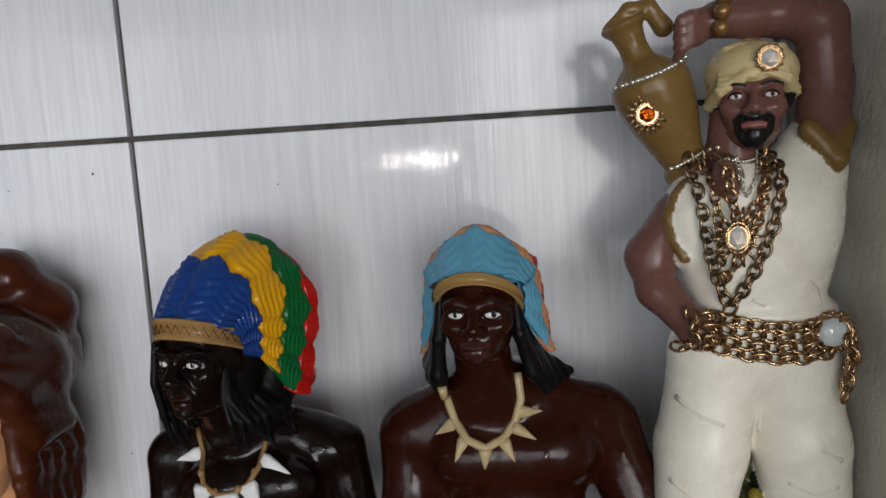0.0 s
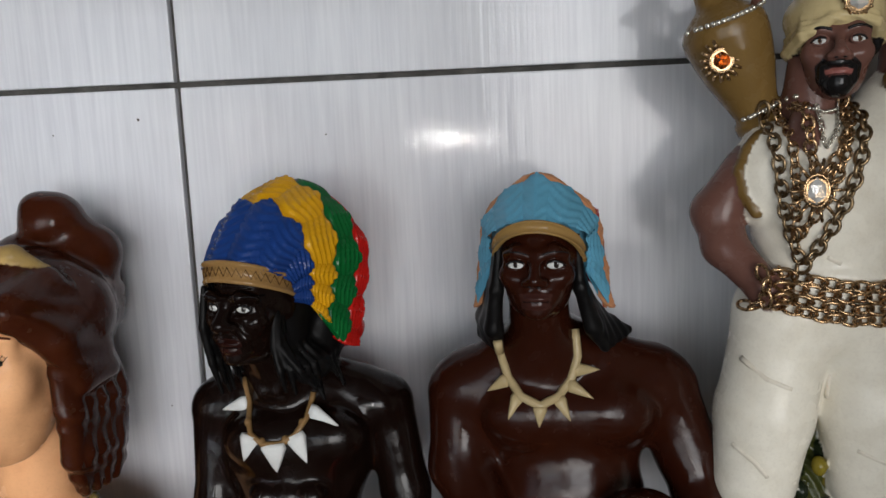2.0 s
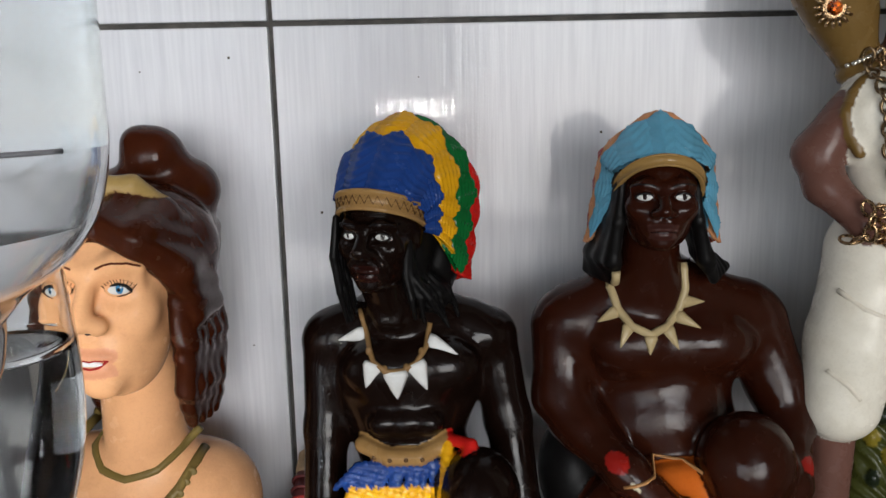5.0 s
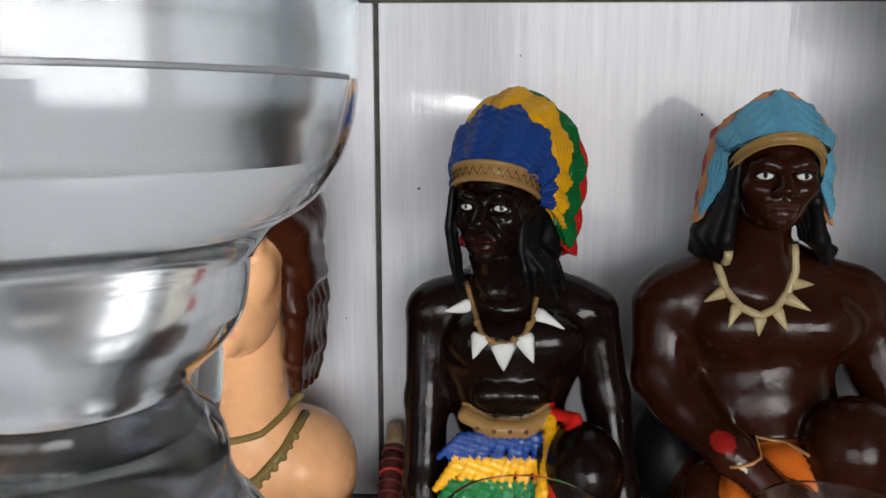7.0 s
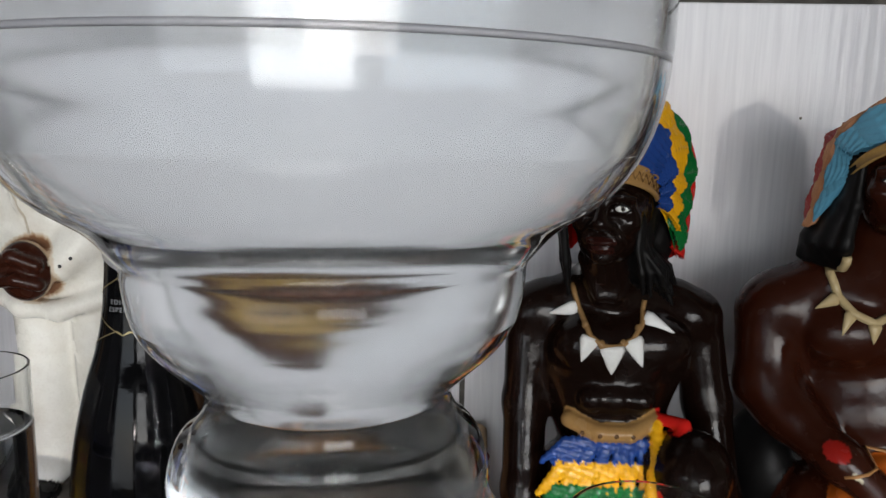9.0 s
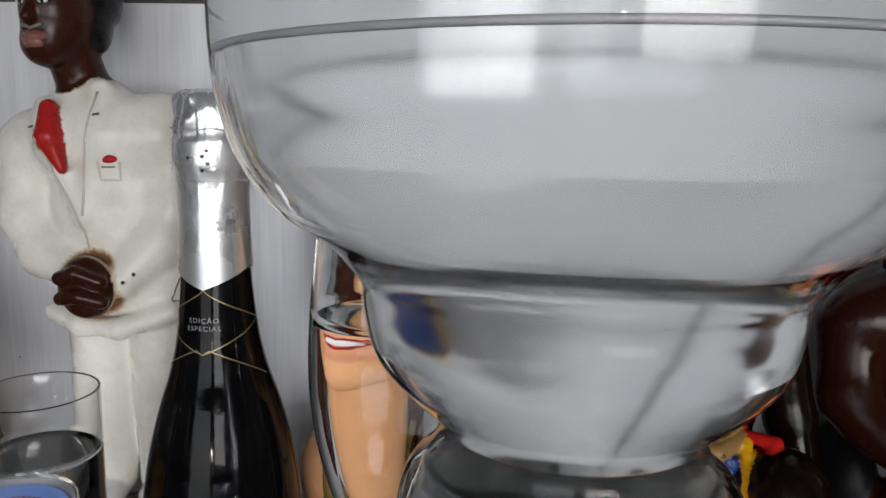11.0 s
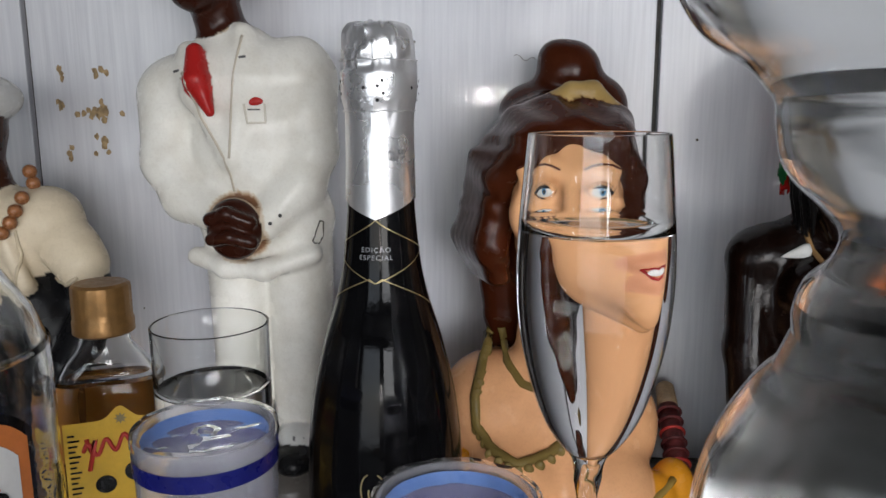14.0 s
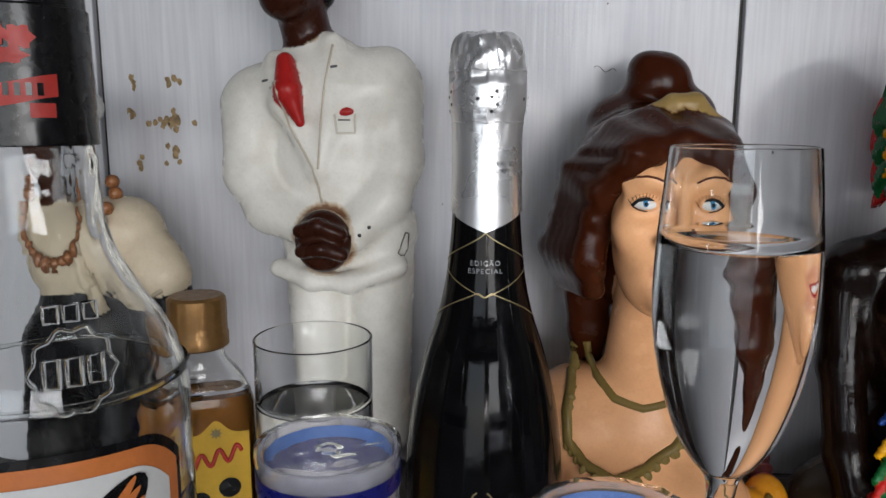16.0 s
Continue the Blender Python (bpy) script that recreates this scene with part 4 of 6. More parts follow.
def turban_figure():
    s = Sculpt(0.0014)
    skin, shirt, gold = (0.145, 0.068, 0.052), (0.8, 0.75, 0.64), (0.17, 0.1, 0.03)
    T, U = -0.1, -0.1
    # legs in wide trousers, feet, base with a mossy trunk
    s.tube(shirt, [(0.383, T, 0.225), (0.372, T - 0.004, 0.17), (0.366, T - 0.006, 0.132)], [0.026, 0.026, 0.0235], 0.006)
    s.tube(shirt, [(0.425, T, 0.225), (0.43, T - 0.004, 0.17), (0.432, T - 0.006, 0.132)], [0.026, 0.0265, 0.025], 0.006)
    s.ell(shirt, (0.404, T, 0.228), (0.045, 0.03, 0.03), 0.01)
    s.cap(skin, (0.366, T, 0.13), (0.364, T - 0.005, 0.03), 0.0145, 0.0105, 0.001)
    s.cap(skin, (0.433, T, 0.13), (0.435, T - 0.005, 0.03), 0.0145, 0.0105, 0.001)
    s.ell(skin, (0.363, T - 0.02, 0.03), (0.013, 0.025, 0.01), 0.004)
    s.ell(skin, (0.436, T - 0.02, 0.03), (0.013, 0.025, 0.01), 0.004)
    s.tube((0.05, 0.055, 0.012), [(0.4, T + 0.02, 0.175), (0.4, T + 0.012, 0.11), (0.4, T + 0.01, 0.03)], [0.011, 0.02, 0.026], 0.003, groove=((700, 200, 500), 1.0, 0.0011))
    for i in range(26):
        a, z = i * 2.4, 0.03 + 0.0052 * i
        s.ell((0.22, 0.17, 0.02) if i % 2 else (0.012, 0.018, 0.008), (0.4 + 0.011 * math.sin(a), T - 0.004 - 0.005 * math.cos(a), z), (0.004, 0.005, 0.006), 0.002)
    s.ell((0.03, 0.035, 0.012), (0.4, -0.095, 0.012), (0.062, 0.055, 0.02), 0.004)
    # torso and shirt
    s.ell(shirt, (0.407, T, 0.285), (0.043, 0.031, 0.055), 0.01)
    s.ell(shirt, (0.392, T - 0.012, 0.305), (0.025, 0.02, 0.03), 0.01)
    s.ell(shirt, (0.425, T - 0.01, 0.305), (0.026, 0.022, 0.032), 0.01)
    s.ell(shirt, (0.437, T, 0.33), (0.02, 0.022, 0.028), 0.01)
    s.ell(shirt, (0.375, T, 0.312), (0.018, 0.02, 0.02), 0.01)
    s.ell(shirt, (0.412, T, 0.25), (0.04, 0.029, 0.012), 0.006)
    s.tube(gold, [(0.43, T - 0.016, 0.352), (0.443, T - 0.021, 0.335), (0.453, T - 0.01, 0.352)], 0.0055, 0.003)
    # raised arm over the head, hand on the jug
    s.tube(skin, [(0.4425, T - 0.004, 0.345), (0.4470, T + 0.002, 0.378), (0.4445, T, 0.4095)], [0.0145, 0.0145, 0.0142], 0.004)
    s.tube(skin, [(0.4435, T, 0.4105), (0.42, T - 0.003, 0.4155), (0.385, T - 0.006, 0.4145)], [0.0140, 0.0118, 0.0102], 0.004)
    s.ell(skin, (0.3715, T - 0.008, 0.4105), (0.0095, 0.0085, 0.0105), 0.005)
    for i in range(4):
        s.tube(skin, [(0.3695, T - 0.014, 0.4165 - 0.0045 * i), (0.3635, T - 0.0145, 0.4145 - 0.005 * i), (0.3625, T - 0.009, 0.411 - 0.0052 * i)], [0.0032, 0.003, 0.0026], 0.0008)
    # other arm, hand on the hip
    s.tube(skin, [(0.363, T, 0.306), (0.347, T + 0.004, 0.284), (0.349, T - 0.004, 0.266), (0.364, T - 0.02, 0.247)], [0.0145, 0.0135, 0.0115, 0.0095], 0.005)
    s.ell(skin, (0.366, T - 0.022, 0.244), (0.0095, 0.009, 0.009), 0.004)
    # jug on the shoulder
    jug = ((0, 0.0128), (0.002, 0.0126), (0.006, 0.0096), (0.014, 0.0082), (0.021, 0.0088), (0.0235, 0.0098), (0.027, 0.0145), (0.032, 0.0205), (0.036, 0.0225), (0.042, 0.0228), (0.052, 0.0214), (0.0635, 0.0188), (0.078, 0.0142), (0.087, 0.0116), (0.0885, 0.0118), (0.0905, 0.0138), (0.097, 0.0134))
    top, way = np.array((0.337, T + 0.010, 0.4185)), np.array((0.378, 0.0, -0.9258))

    def turned(p):
        d = (p - top) @ way
        r = np.linalg.norm(p - top - d[..., None] * way, axis=-1)
        return np.maximum((r - np.interp(d, [q[0] for q in jug], [q[1] for q in jug])) * 0.75, np.maximum(-d, d - 0.097))
    s.add(gold, turned, (0.31, T - 0.02, 0.32), (0.4, T + 0.04, 0.43), 0.002)
    s.tube(gold, [(0.33, T + 0.012, 0.4155), (0.341, T + 0.012, 0.426), (0.352, T + 0.01, 0.4265), (0.36, T + 0.01, 0.415)], [0.004, 0.004, 0.0045, 0.006], 0.003)
    # gilt edge of the armhole
    s.tube(gold, [(0.366, T - 0.008, 0.326), (0.3585, T - 0.010, 0.3185), (0.3545, T - 0.011, 0.3076), (0.3565, T - 0.012, 0.296), (0.362, T - 0.015, 0.284)], 0.0024, 0.002)
    s.ell(shirt, (0.3675, T - 0.003, 0.302), (0.013, 0.0175, 0.025), 0.004)
    # neck, head, turban
    s.cap(skin, (0.3935, T, 0.325), (0.3945, T - 0.004, 0.36), 0.015, 0.0135, 0.004)
    s.ell(skin, (0.3845, T - 0.0195, 0.325), (0.0085, 0.011, 0.017), 0.001)
    black = (0.009, 0.008, 0.008)
    M = pose(0.4025, T - 0.0085, 0.3712, 0, 0, -17)
    head = face(skin, (0.28, 0.1, 0.085), (0.87, 0.92, 0.80), (0.12, 0.06, 0.03), beard=black)
    s.join(head, M)
    for q in (-1, 1):
        p = M @ Vector((q * 0.0178, -0.004, 0.001))
        s.ell(black, tuple(p), (0.0035, 0.006, 0.0085), 0.002)
    cloth = (0.6, 0.48, 0.25)
    s.ell(cloth, tuple(M @ Vector((0, 0.003, 0.0135))), (0.0245, 0.0265, 0.0175), 0.004)
    for i in range(6):
        u = i / 5
        pts = [(0.95 * a, 0.95 * b, c) for a, b, c in ((0.010, -0.0215 + 0.014 * u, 0.0125 + 0.013 * u), (-0.004, -0.0240 + 0.016 * u, 0.0105 + 0.0165 * u), (-0.0165 + 0.004 * u, -0.018 + 0.010 * u, 0.004 + 0.021 * u), (-0.0228 + 0.006 * u, -0.001 + 0.004 * u, -0.003 + 0.026 * u), (-0.018 + 0.006 * u, 0.018, -0.006 + 0.026 * u))]
        s.tube(cloth, [tuple(M @ Vector(p)) for p in pts], [0.0018, 0.0030, 0.0036, 0.0036, 0.003], 0.0007, groove=((700, 700, 1700), 1.0, 0.0005))
    for i in range(5):
        u = i / 4
        pts = [(0.008, -0.0225 + 0.014 * u, 0.0105 + 0.014 * u), (0.0165 - 0.003 * u, -0.0175 + 0.010 * u, 0.008 + 0.016 * u), (0.0212 - 0.006 * u, -0.004 + 0.004 * u, 0.002 + 0.022 * u), (0.018 - 0.005 * u, 0.016, -0.002 + 0.020 * u)]
        s.tube(cloth, [tuple(M @ Vector(p)) for p in pts], [0.002, 0.0030, 0.0036, 0.003], 0.0007, groove=((700, 700, 1700), 1.0, 0.0005))
    s.bake()
    # creases in the cloth, as sunk lines slightly darker than the shirt
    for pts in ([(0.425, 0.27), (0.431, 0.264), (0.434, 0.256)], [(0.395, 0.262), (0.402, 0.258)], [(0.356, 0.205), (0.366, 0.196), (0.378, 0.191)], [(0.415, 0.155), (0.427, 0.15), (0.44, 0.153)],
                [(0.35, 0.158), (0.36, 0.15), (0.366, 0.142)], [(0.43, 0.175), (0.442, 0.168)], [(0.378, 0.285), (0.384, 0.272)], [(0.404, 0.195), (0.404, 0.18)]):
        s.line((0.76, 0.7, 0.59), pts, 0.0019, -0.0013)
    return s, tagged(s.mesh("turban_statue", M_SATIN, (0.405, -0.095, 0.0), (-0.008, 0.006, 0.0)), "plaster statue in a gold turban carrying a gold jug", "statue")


def bust_figure():
    s = Sculpt(0.0014)
    skin, hair, gold = (0.74, 0.385, 0.185), (0.042, 0.0092, 0.0032), (0.17, 0.12, 0.035)
    org = (0.62, 0.25, 0.015)
    # shoulders and chest
    s.ell(skin, (-0.076, -0.082, 0.045), (0.064, 0.048, 0.06), 0.02)
    s.ell(skin, (-0.115, -0.085, 0.078), (0.032, 0.032, 0.032), 0.02)
    s.ell(skin, (-0.04, -0.085, 0.068), (0.031, 0.032, 0.032), 0.02)
    s.ell(skin, (-0.098, -0.122, 0.035), (0.032, 0.03, 0.032), 0.012)
    s.ell(skin, (-0.046, -0.122, 0.032), (0.032, 0.03, 0.032), 0.012)
    for i in range(12):
        u = i / 11
        x = -0.137 + 0.134 * u
        s.ell(org, (x, -0.115 - 0.033 * math.sin(math.pi * u), 0.014 + 0.018 * abs(2 * u - 1) ** 1.5), (0.014, 0.014, 0.02), 0.003)
    # neck and head
    s.cap(skin, (-0.076, -0.09, 0.09), (-0.072, -0.1, 0.165), 0.026, 0.0235, 0.012)
    head = face(skin, (0.68, 0.31, 0.17), (1.66, 1.5, 1.9), (0.05, 0.22, 0.42), (0.09, 0.022, 0.01), smile=True, lashes=True, step=0.001, crown=0.62, eyes=0.92)
    s.join(head, pose(-0.0725, -0.1155, 0.2205, 0, 0, -4))
    # hair: a cap, waves, two falls and a bun
    s.ell(hair, (-0.073, -0.085, 0.232), (0.050, 0.042, 0.042), 0.006)
    s.ell(hair, (-0.079, -0.07, 0.2), (0.044, 0.034, 0.055), 0.006)
    g = ((260, 120, 380), 1.0, 0.00045)
    for q in (-1, 1):
        for i in range(6):
            u = i / 5
            bx = -0.073 + q * (0.004 + 0.004 * u)
            s.tube(hair, [(bx, -0.139 + 0.024 * u, 0.252 + 0.014 * u), (-0.073 + q * (0.022 + 0.004 * u), -0.142 + 0.03 * u, 0.246 + 0.010 * u),
                          (-0.073 + q * (0.0375 + (0.010 if q < 0 else 0.0) * u), -0.125 + 0.033 * u, 0.225 + 0.008 * u), (-0.073 + q * (0.0395 + (0.015 if q < 0 else 0.001) * u), -0.112 + 0.03 * u, 0.197)],
                   [0.008, 0.0105, 0.0095, 0.009], 0.004, groove=g)
    for i in range(13):
        u = i / 12
        w = 0.002 * math.sin(i * 2.3)
        s.tube(hair, [(-0.039 + 0.004 * u, -0.122 + 0.046 * u, 0.212), (-0.0365 + 0.004 * u + w, -0.12 + 0.05 * u, 0.18), (-0.0385 + 0.006 * u - w, -0.116 + 0.046 * u, 0.15), (-0.041 + 0.007 * u, -0.107 + 0.036 * u, 0.128 - 0.004 * math.sin(i * 2))],
               [0.0058, 0.0066, 0.0062, 0.0036], 0.0022, groove=g)
    for i in range(6):
        u = i / 5
        s.tube(hair, [(-0.113 - 0.011 * u, -0.118 + 0.04 * u, 0.21), (-0.116 - 0.014 * u, -0.116 + 0.04 * u, 0.185), (-0.112 - 0.012 * u, -0.108 + 0.035 * u, 0.166)],
               [0.009, 0.0105, 0.008], 0.004, groove=g)
        s.tube(hair, [(-0.105 - 0.012 * u, -0.07, 0.18), (-0.1 - 0.01 * u, -0.065, 0.13), (-0.105, -0.055, 0.09)], [0.01, 0.009, 0.006], 0.004)
    s.ell(hair, (-0.067, -0.062, 0.287), (0.0205, 0.019, 0.02), 0.006)
    s.ell(hair, (-0.075, -0.062, 0.297), (0.011, 0.012, 0.01), 0.004)
    s.ell(hair, (-0.052, -0.055, 0.265), (0.024, 0.022, 0.022), 0.008)
    s.ell(hair, (-0.085, -0.06, 0.262), (0.026, 0.022, 0.02), 0.008)
    s.ell(hair, (-0.053, -0.056, 0.235), (0.023, 0.026, 0.03), 0.006, groove=g)
    # gilt band on the hair
    s.tube((0.3, 0.2, 0.07), [(-0.084, -0.116, 0.270), (-0.072, -0.118, 0.2735), (-0.06, -0.117, 0.2735), (-0.046, -0.112, 0.264)], [0.003, 0.006, 0.0066, 0.004], 0.002)
    s.bake()
    # painted collar ribbons with a scalloped edge
    s.line(gold, [(-0.108, 0.123), (-0.105, 0.108), (-0.096, 0.098), (-0.08, 0.094), (-0.062, 0.098), (-0.05, 0.107), (-0.04, 0.117)], 0.0028, -0.001, 8)
    low = [(-0.115, 0.12), (-0.121, 0.105), (-0.125, 0.09), (-0.124, 0.073), (-0.116, 0.063), (-0.1, 0.059), (-0.08, 0.062), (-0.062, 0.072), (-0.048, 0.087), (-0.039, 0.102)]
    s.line(gold, low, 0.0034, -0.0012, 8)
    for (xa, za), (xb, zb) in zip(low[1:], low[2:]):
        for u in (0.0, 0.33, 0.66):
            s.relief(gold, xa + (xb - xa) * u, za + (zb - za) * u - 0.003, 0.0032, 0.0036, 0.0014)
    s.line((0.3, 0.2, 0.05), [(-0.14, 0.045), (-0.12, 0.037), (-0.095, 0.033), (-0.073, 0.029), (-0.05, 0.032), (-0.02, 0.036), (-0.005, 0.044)], 0.0024, -0.0008)
    return tagged(s.mesh("bust_statue", M_LACQUER, (-0.073, -0.09, 0.0), (-0.0005, 0.008, 0.001)), "glossy plaster bust with brown hair and orange dress", "statue")


def suit_figure():
    s = Sculpt(0.0014)
    suit, skin, red, black = (0.84, 0.82, 0.75), (0.04, 0.011, 0.006), (0.45, 0.02, 0.018), (0.009, 0.009, 0.01)
    T = -0.055
    s.tube(suit, [(-0.289, T, 0.17), (-0.29, T, 0.055)], [0.0225, 0.0175], 0.006)
    s.tube(suit, [(-0.249, T, 0.17), (-0.25, T, 0.055)], [0.0225, 0.0185], 0.006)
    for x in (-0.29, -0.25):
        s.ell(WHITE, (x, T - 0.012, 0.047), (0.015, 0.02, 0.012), 0.002)
        s.ell(black, (x, T - 0.03, 0.038), (0.014, 0.018, 0.010), 0.002)
        for k in range(9):
            s.ell(black, (x - 0.006 + 0.006 * (k % 3), T - 0.0315 + 0.002 * (k // 3), 0.052 + 0.004 * (k // 3)), (0.0011, 0.003, 0.0011), 0.001, paint=True)
    s.ell((0.1, 0.09, 0.08), (-0.27, T - 0.005, 0.014), (0.055, 0.04, 0.022), 0.003)
    # jacket
    s.ell(suit, (-0.27, T, 0.195), (0.0455, 0.028, 0.034), 0.008)
    s.ell(suit, (-0.275, T, 0.235), (0.044, 0.029, 0.055), 0.012)
    s.ell(suit, (-0.28, T - 0.004, 0.282), (0.051, 0.028, 0.03), 0.012)
    s.ell(suit, (-0.327, T, 0.276), (0.02, 0.021, 0.023), 0.01)
    s.ell(suit, (-0.2435, T, 0.287), (0.02, 0.022, 0.024), 0.01)
    s.ell(suit, (-0.286, T, 0.308), (0.02, 0.017, 0.012), 0.01)
    s.tube(suit, [(-0.331, T, 0.273), (-0.331, T - 0.006, 0.232), (-0.317, T - 0.014, 0.21), (-0.288, T - 0.028, 0.198)], [0.0195, 0.017, 0.0155, 0.0115], 0.006)
    s.tube(suit, [(-0.24, T, 0.283), (-0.2385, T - 0.004, 0.24), (-0.244, T - 0.013, 0.218), (-0.263, T - 0.028, 0.196)], [0.0195, 0.0175, 0.0155, 0.0115], 0.006)
    s.tube(suit, [(-0.312, T - 0.018, 0.172), (-0.29, T - 0.028, 0.1665), (-0.265, T - 0.029, 0.165), (-0.236, T - 0.02, 0.174)], 0.006, 0.006)
    s.ell(skin, (-0.2795, T - 0.038, 0.193), (0.0175, 0.012, 0.0195), 0.003)
    s.tube(skin, [(-0.292, T - 0.046, 0.2), (-0.281, T - 0.05, 0.204), (-0.268, T - 0.046, 0.198)], 0.0045, 0.002)
    s.tube(skin, [(-0.291, T - 0.048, 0.188), (-0.279, T - 0.051, 0.19), (-0.267, T - 0.047, 0.186)], 0.0042, 0.002)
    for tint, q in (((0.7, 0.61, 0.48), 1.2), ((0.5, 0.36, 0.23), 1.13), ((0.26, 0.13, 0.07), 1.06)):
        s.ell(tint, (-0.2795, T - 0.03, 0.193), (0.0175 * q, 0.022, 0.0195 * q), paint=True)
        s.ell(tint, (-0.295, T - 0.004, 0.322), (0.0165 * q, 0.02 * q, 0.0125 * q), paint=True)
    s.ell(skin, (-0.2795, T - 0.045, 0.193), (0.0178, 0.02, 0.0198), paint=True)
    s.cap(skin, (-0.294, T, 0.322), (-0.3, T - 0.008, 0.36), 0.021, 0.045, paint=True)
    # lapels and tie
    s.tube(suit, [(-0.312, T - 0.014, 0.302), (-0.305, T - 0.0245, 0.275), (-0.285, T - 0.027, 0.235)], [0.005, 0.006, 0.0035], 0.007)
    s.tube(suit, [(-0.276, T - 0.015, 0.312), (-0.272, T - 0.0235, 0.285), (-0.284, T - 0.027, 0.235)], [0.006, 0.0065, 0.0035], 0.007)
    s.tube(red, [(-0.302, T - 0.0275, 0.3), (-0.3, T - 0.033, 0.283), (-0.2925, T - 0.0345, 0.264)], [0.0055, 0.0082, 0.003], 0.002)
    # neck and head
    s.cap(skin, (-0.292, T, 0.31), (-0.297, T - 0.006, 0.335), 0.0155, 0.0155, 0.005)
    s.ell(skin, (-0.3, T - 0.01, 0.357), (0.022, 0.026, 0.03), 0.005)
    s.ell(skin, (-0.303, T - 0.022, 0.338), (0.015, 0.014, 0.014), 0.006)
    s.cap(skin, (-0.304, T - 0.034, 0.362), (-0.305, T - 0.038, 0.352), 0.0025, 0.004, 0.003)
    s.ell(black, (-0.294, T + 0.004, 0.368), (0.024, 0.026, 0.025), 0.003)
    s.ell(black, (-0.292, T + 0.008, 0.37), (0.027, 0.027, 0.029), paint=True)
    s.ell(black, (-0.281, T - 0.002, 0.352), (0.007, 0.013, 0.018), 0.003)
    s.ell(skin, (-0.2795, T - 0.004, 0.345), (0.004, 0.007, 0.009), 0.002)
    s.ell((0.22, 0.09, 0.07), (-0.304, T - 0.035, 0.341), (0.007, 0.004, 0.0022), 0.002)
    s.ell((0.24, 0.1, 0.08), (-0.304, T - 0.034, 0.337), (0.006, 0.004, 0.0024), 0.002)
    s.bake()
    eye(s, -0.3115, 0.361, 0.0038, 0.002, (0.02, 0.01, 0.01))
    eye(s, -0.2965, 0.361, 0.0038, 0.002, (0.02, 0.01, 0.01))
    s.line((0.2, 0.19, 0.18), [(-0.312, 0.348), (-0.305, 0.3455), (-0.298, 0.348)], 0.0012)
    s.relief(red, -0.2665, 0.2705, 0.0058, 0.0026, 0.0012)
    s.line((0.7, 0.66, 0.57), [(-0.2725, 0.269), (-0.2715, 0.2575), (-0.261, 0.2575), (-0.2605, 0.269)], 0.0008, -0.0002)
    s.line((0.15, 0.14, 0.13), [(-0.2705, 0.2655), (-0.2635, 0.2655)], 0.0005)
    for x, z in ((-0.3155, 0.2885), (-0.2725, 0.2965)):
        s.line((0.12, 0.12, 0.12), [(x - 0.002, z), (x + 0.002, z + 0.0007)], 0.0008)
    for x, z in ((-0.2575, 0.1965), (-0.252, 0.201)):
        s.relief((0.06, 0.06, 0.06), x, z, 0.0012, 0.0012, 0.0008)
    s.line((0.12, 0.11, 0.09), [(-0.236, 0.182), (-0.2315, 0.195), (-0.2295, 0.194), (-0.2305, 0.184), (-0.2325, 0.18), (-0.236, 0.182)], 0.0005)
    s.line((0.6, 0.54, 0.44), [(-0.312, 0.284), (-0.306, 0.288), (-0.3, 0.262), (-0.286, 0.236), (-0.282, 0.215)], 0.0009, -0.0003)
    s.line((0.6, 0.54, 0.44), [(-0.274, 0.31), (-0.277, 0.29), (-0.281, 0.262), (-0.283, 0.236)], 0.0009, -0.0003)
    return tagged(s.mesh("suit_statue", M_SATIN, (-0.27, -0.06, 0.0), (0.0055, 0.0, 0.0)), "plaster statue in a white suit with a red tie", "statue")


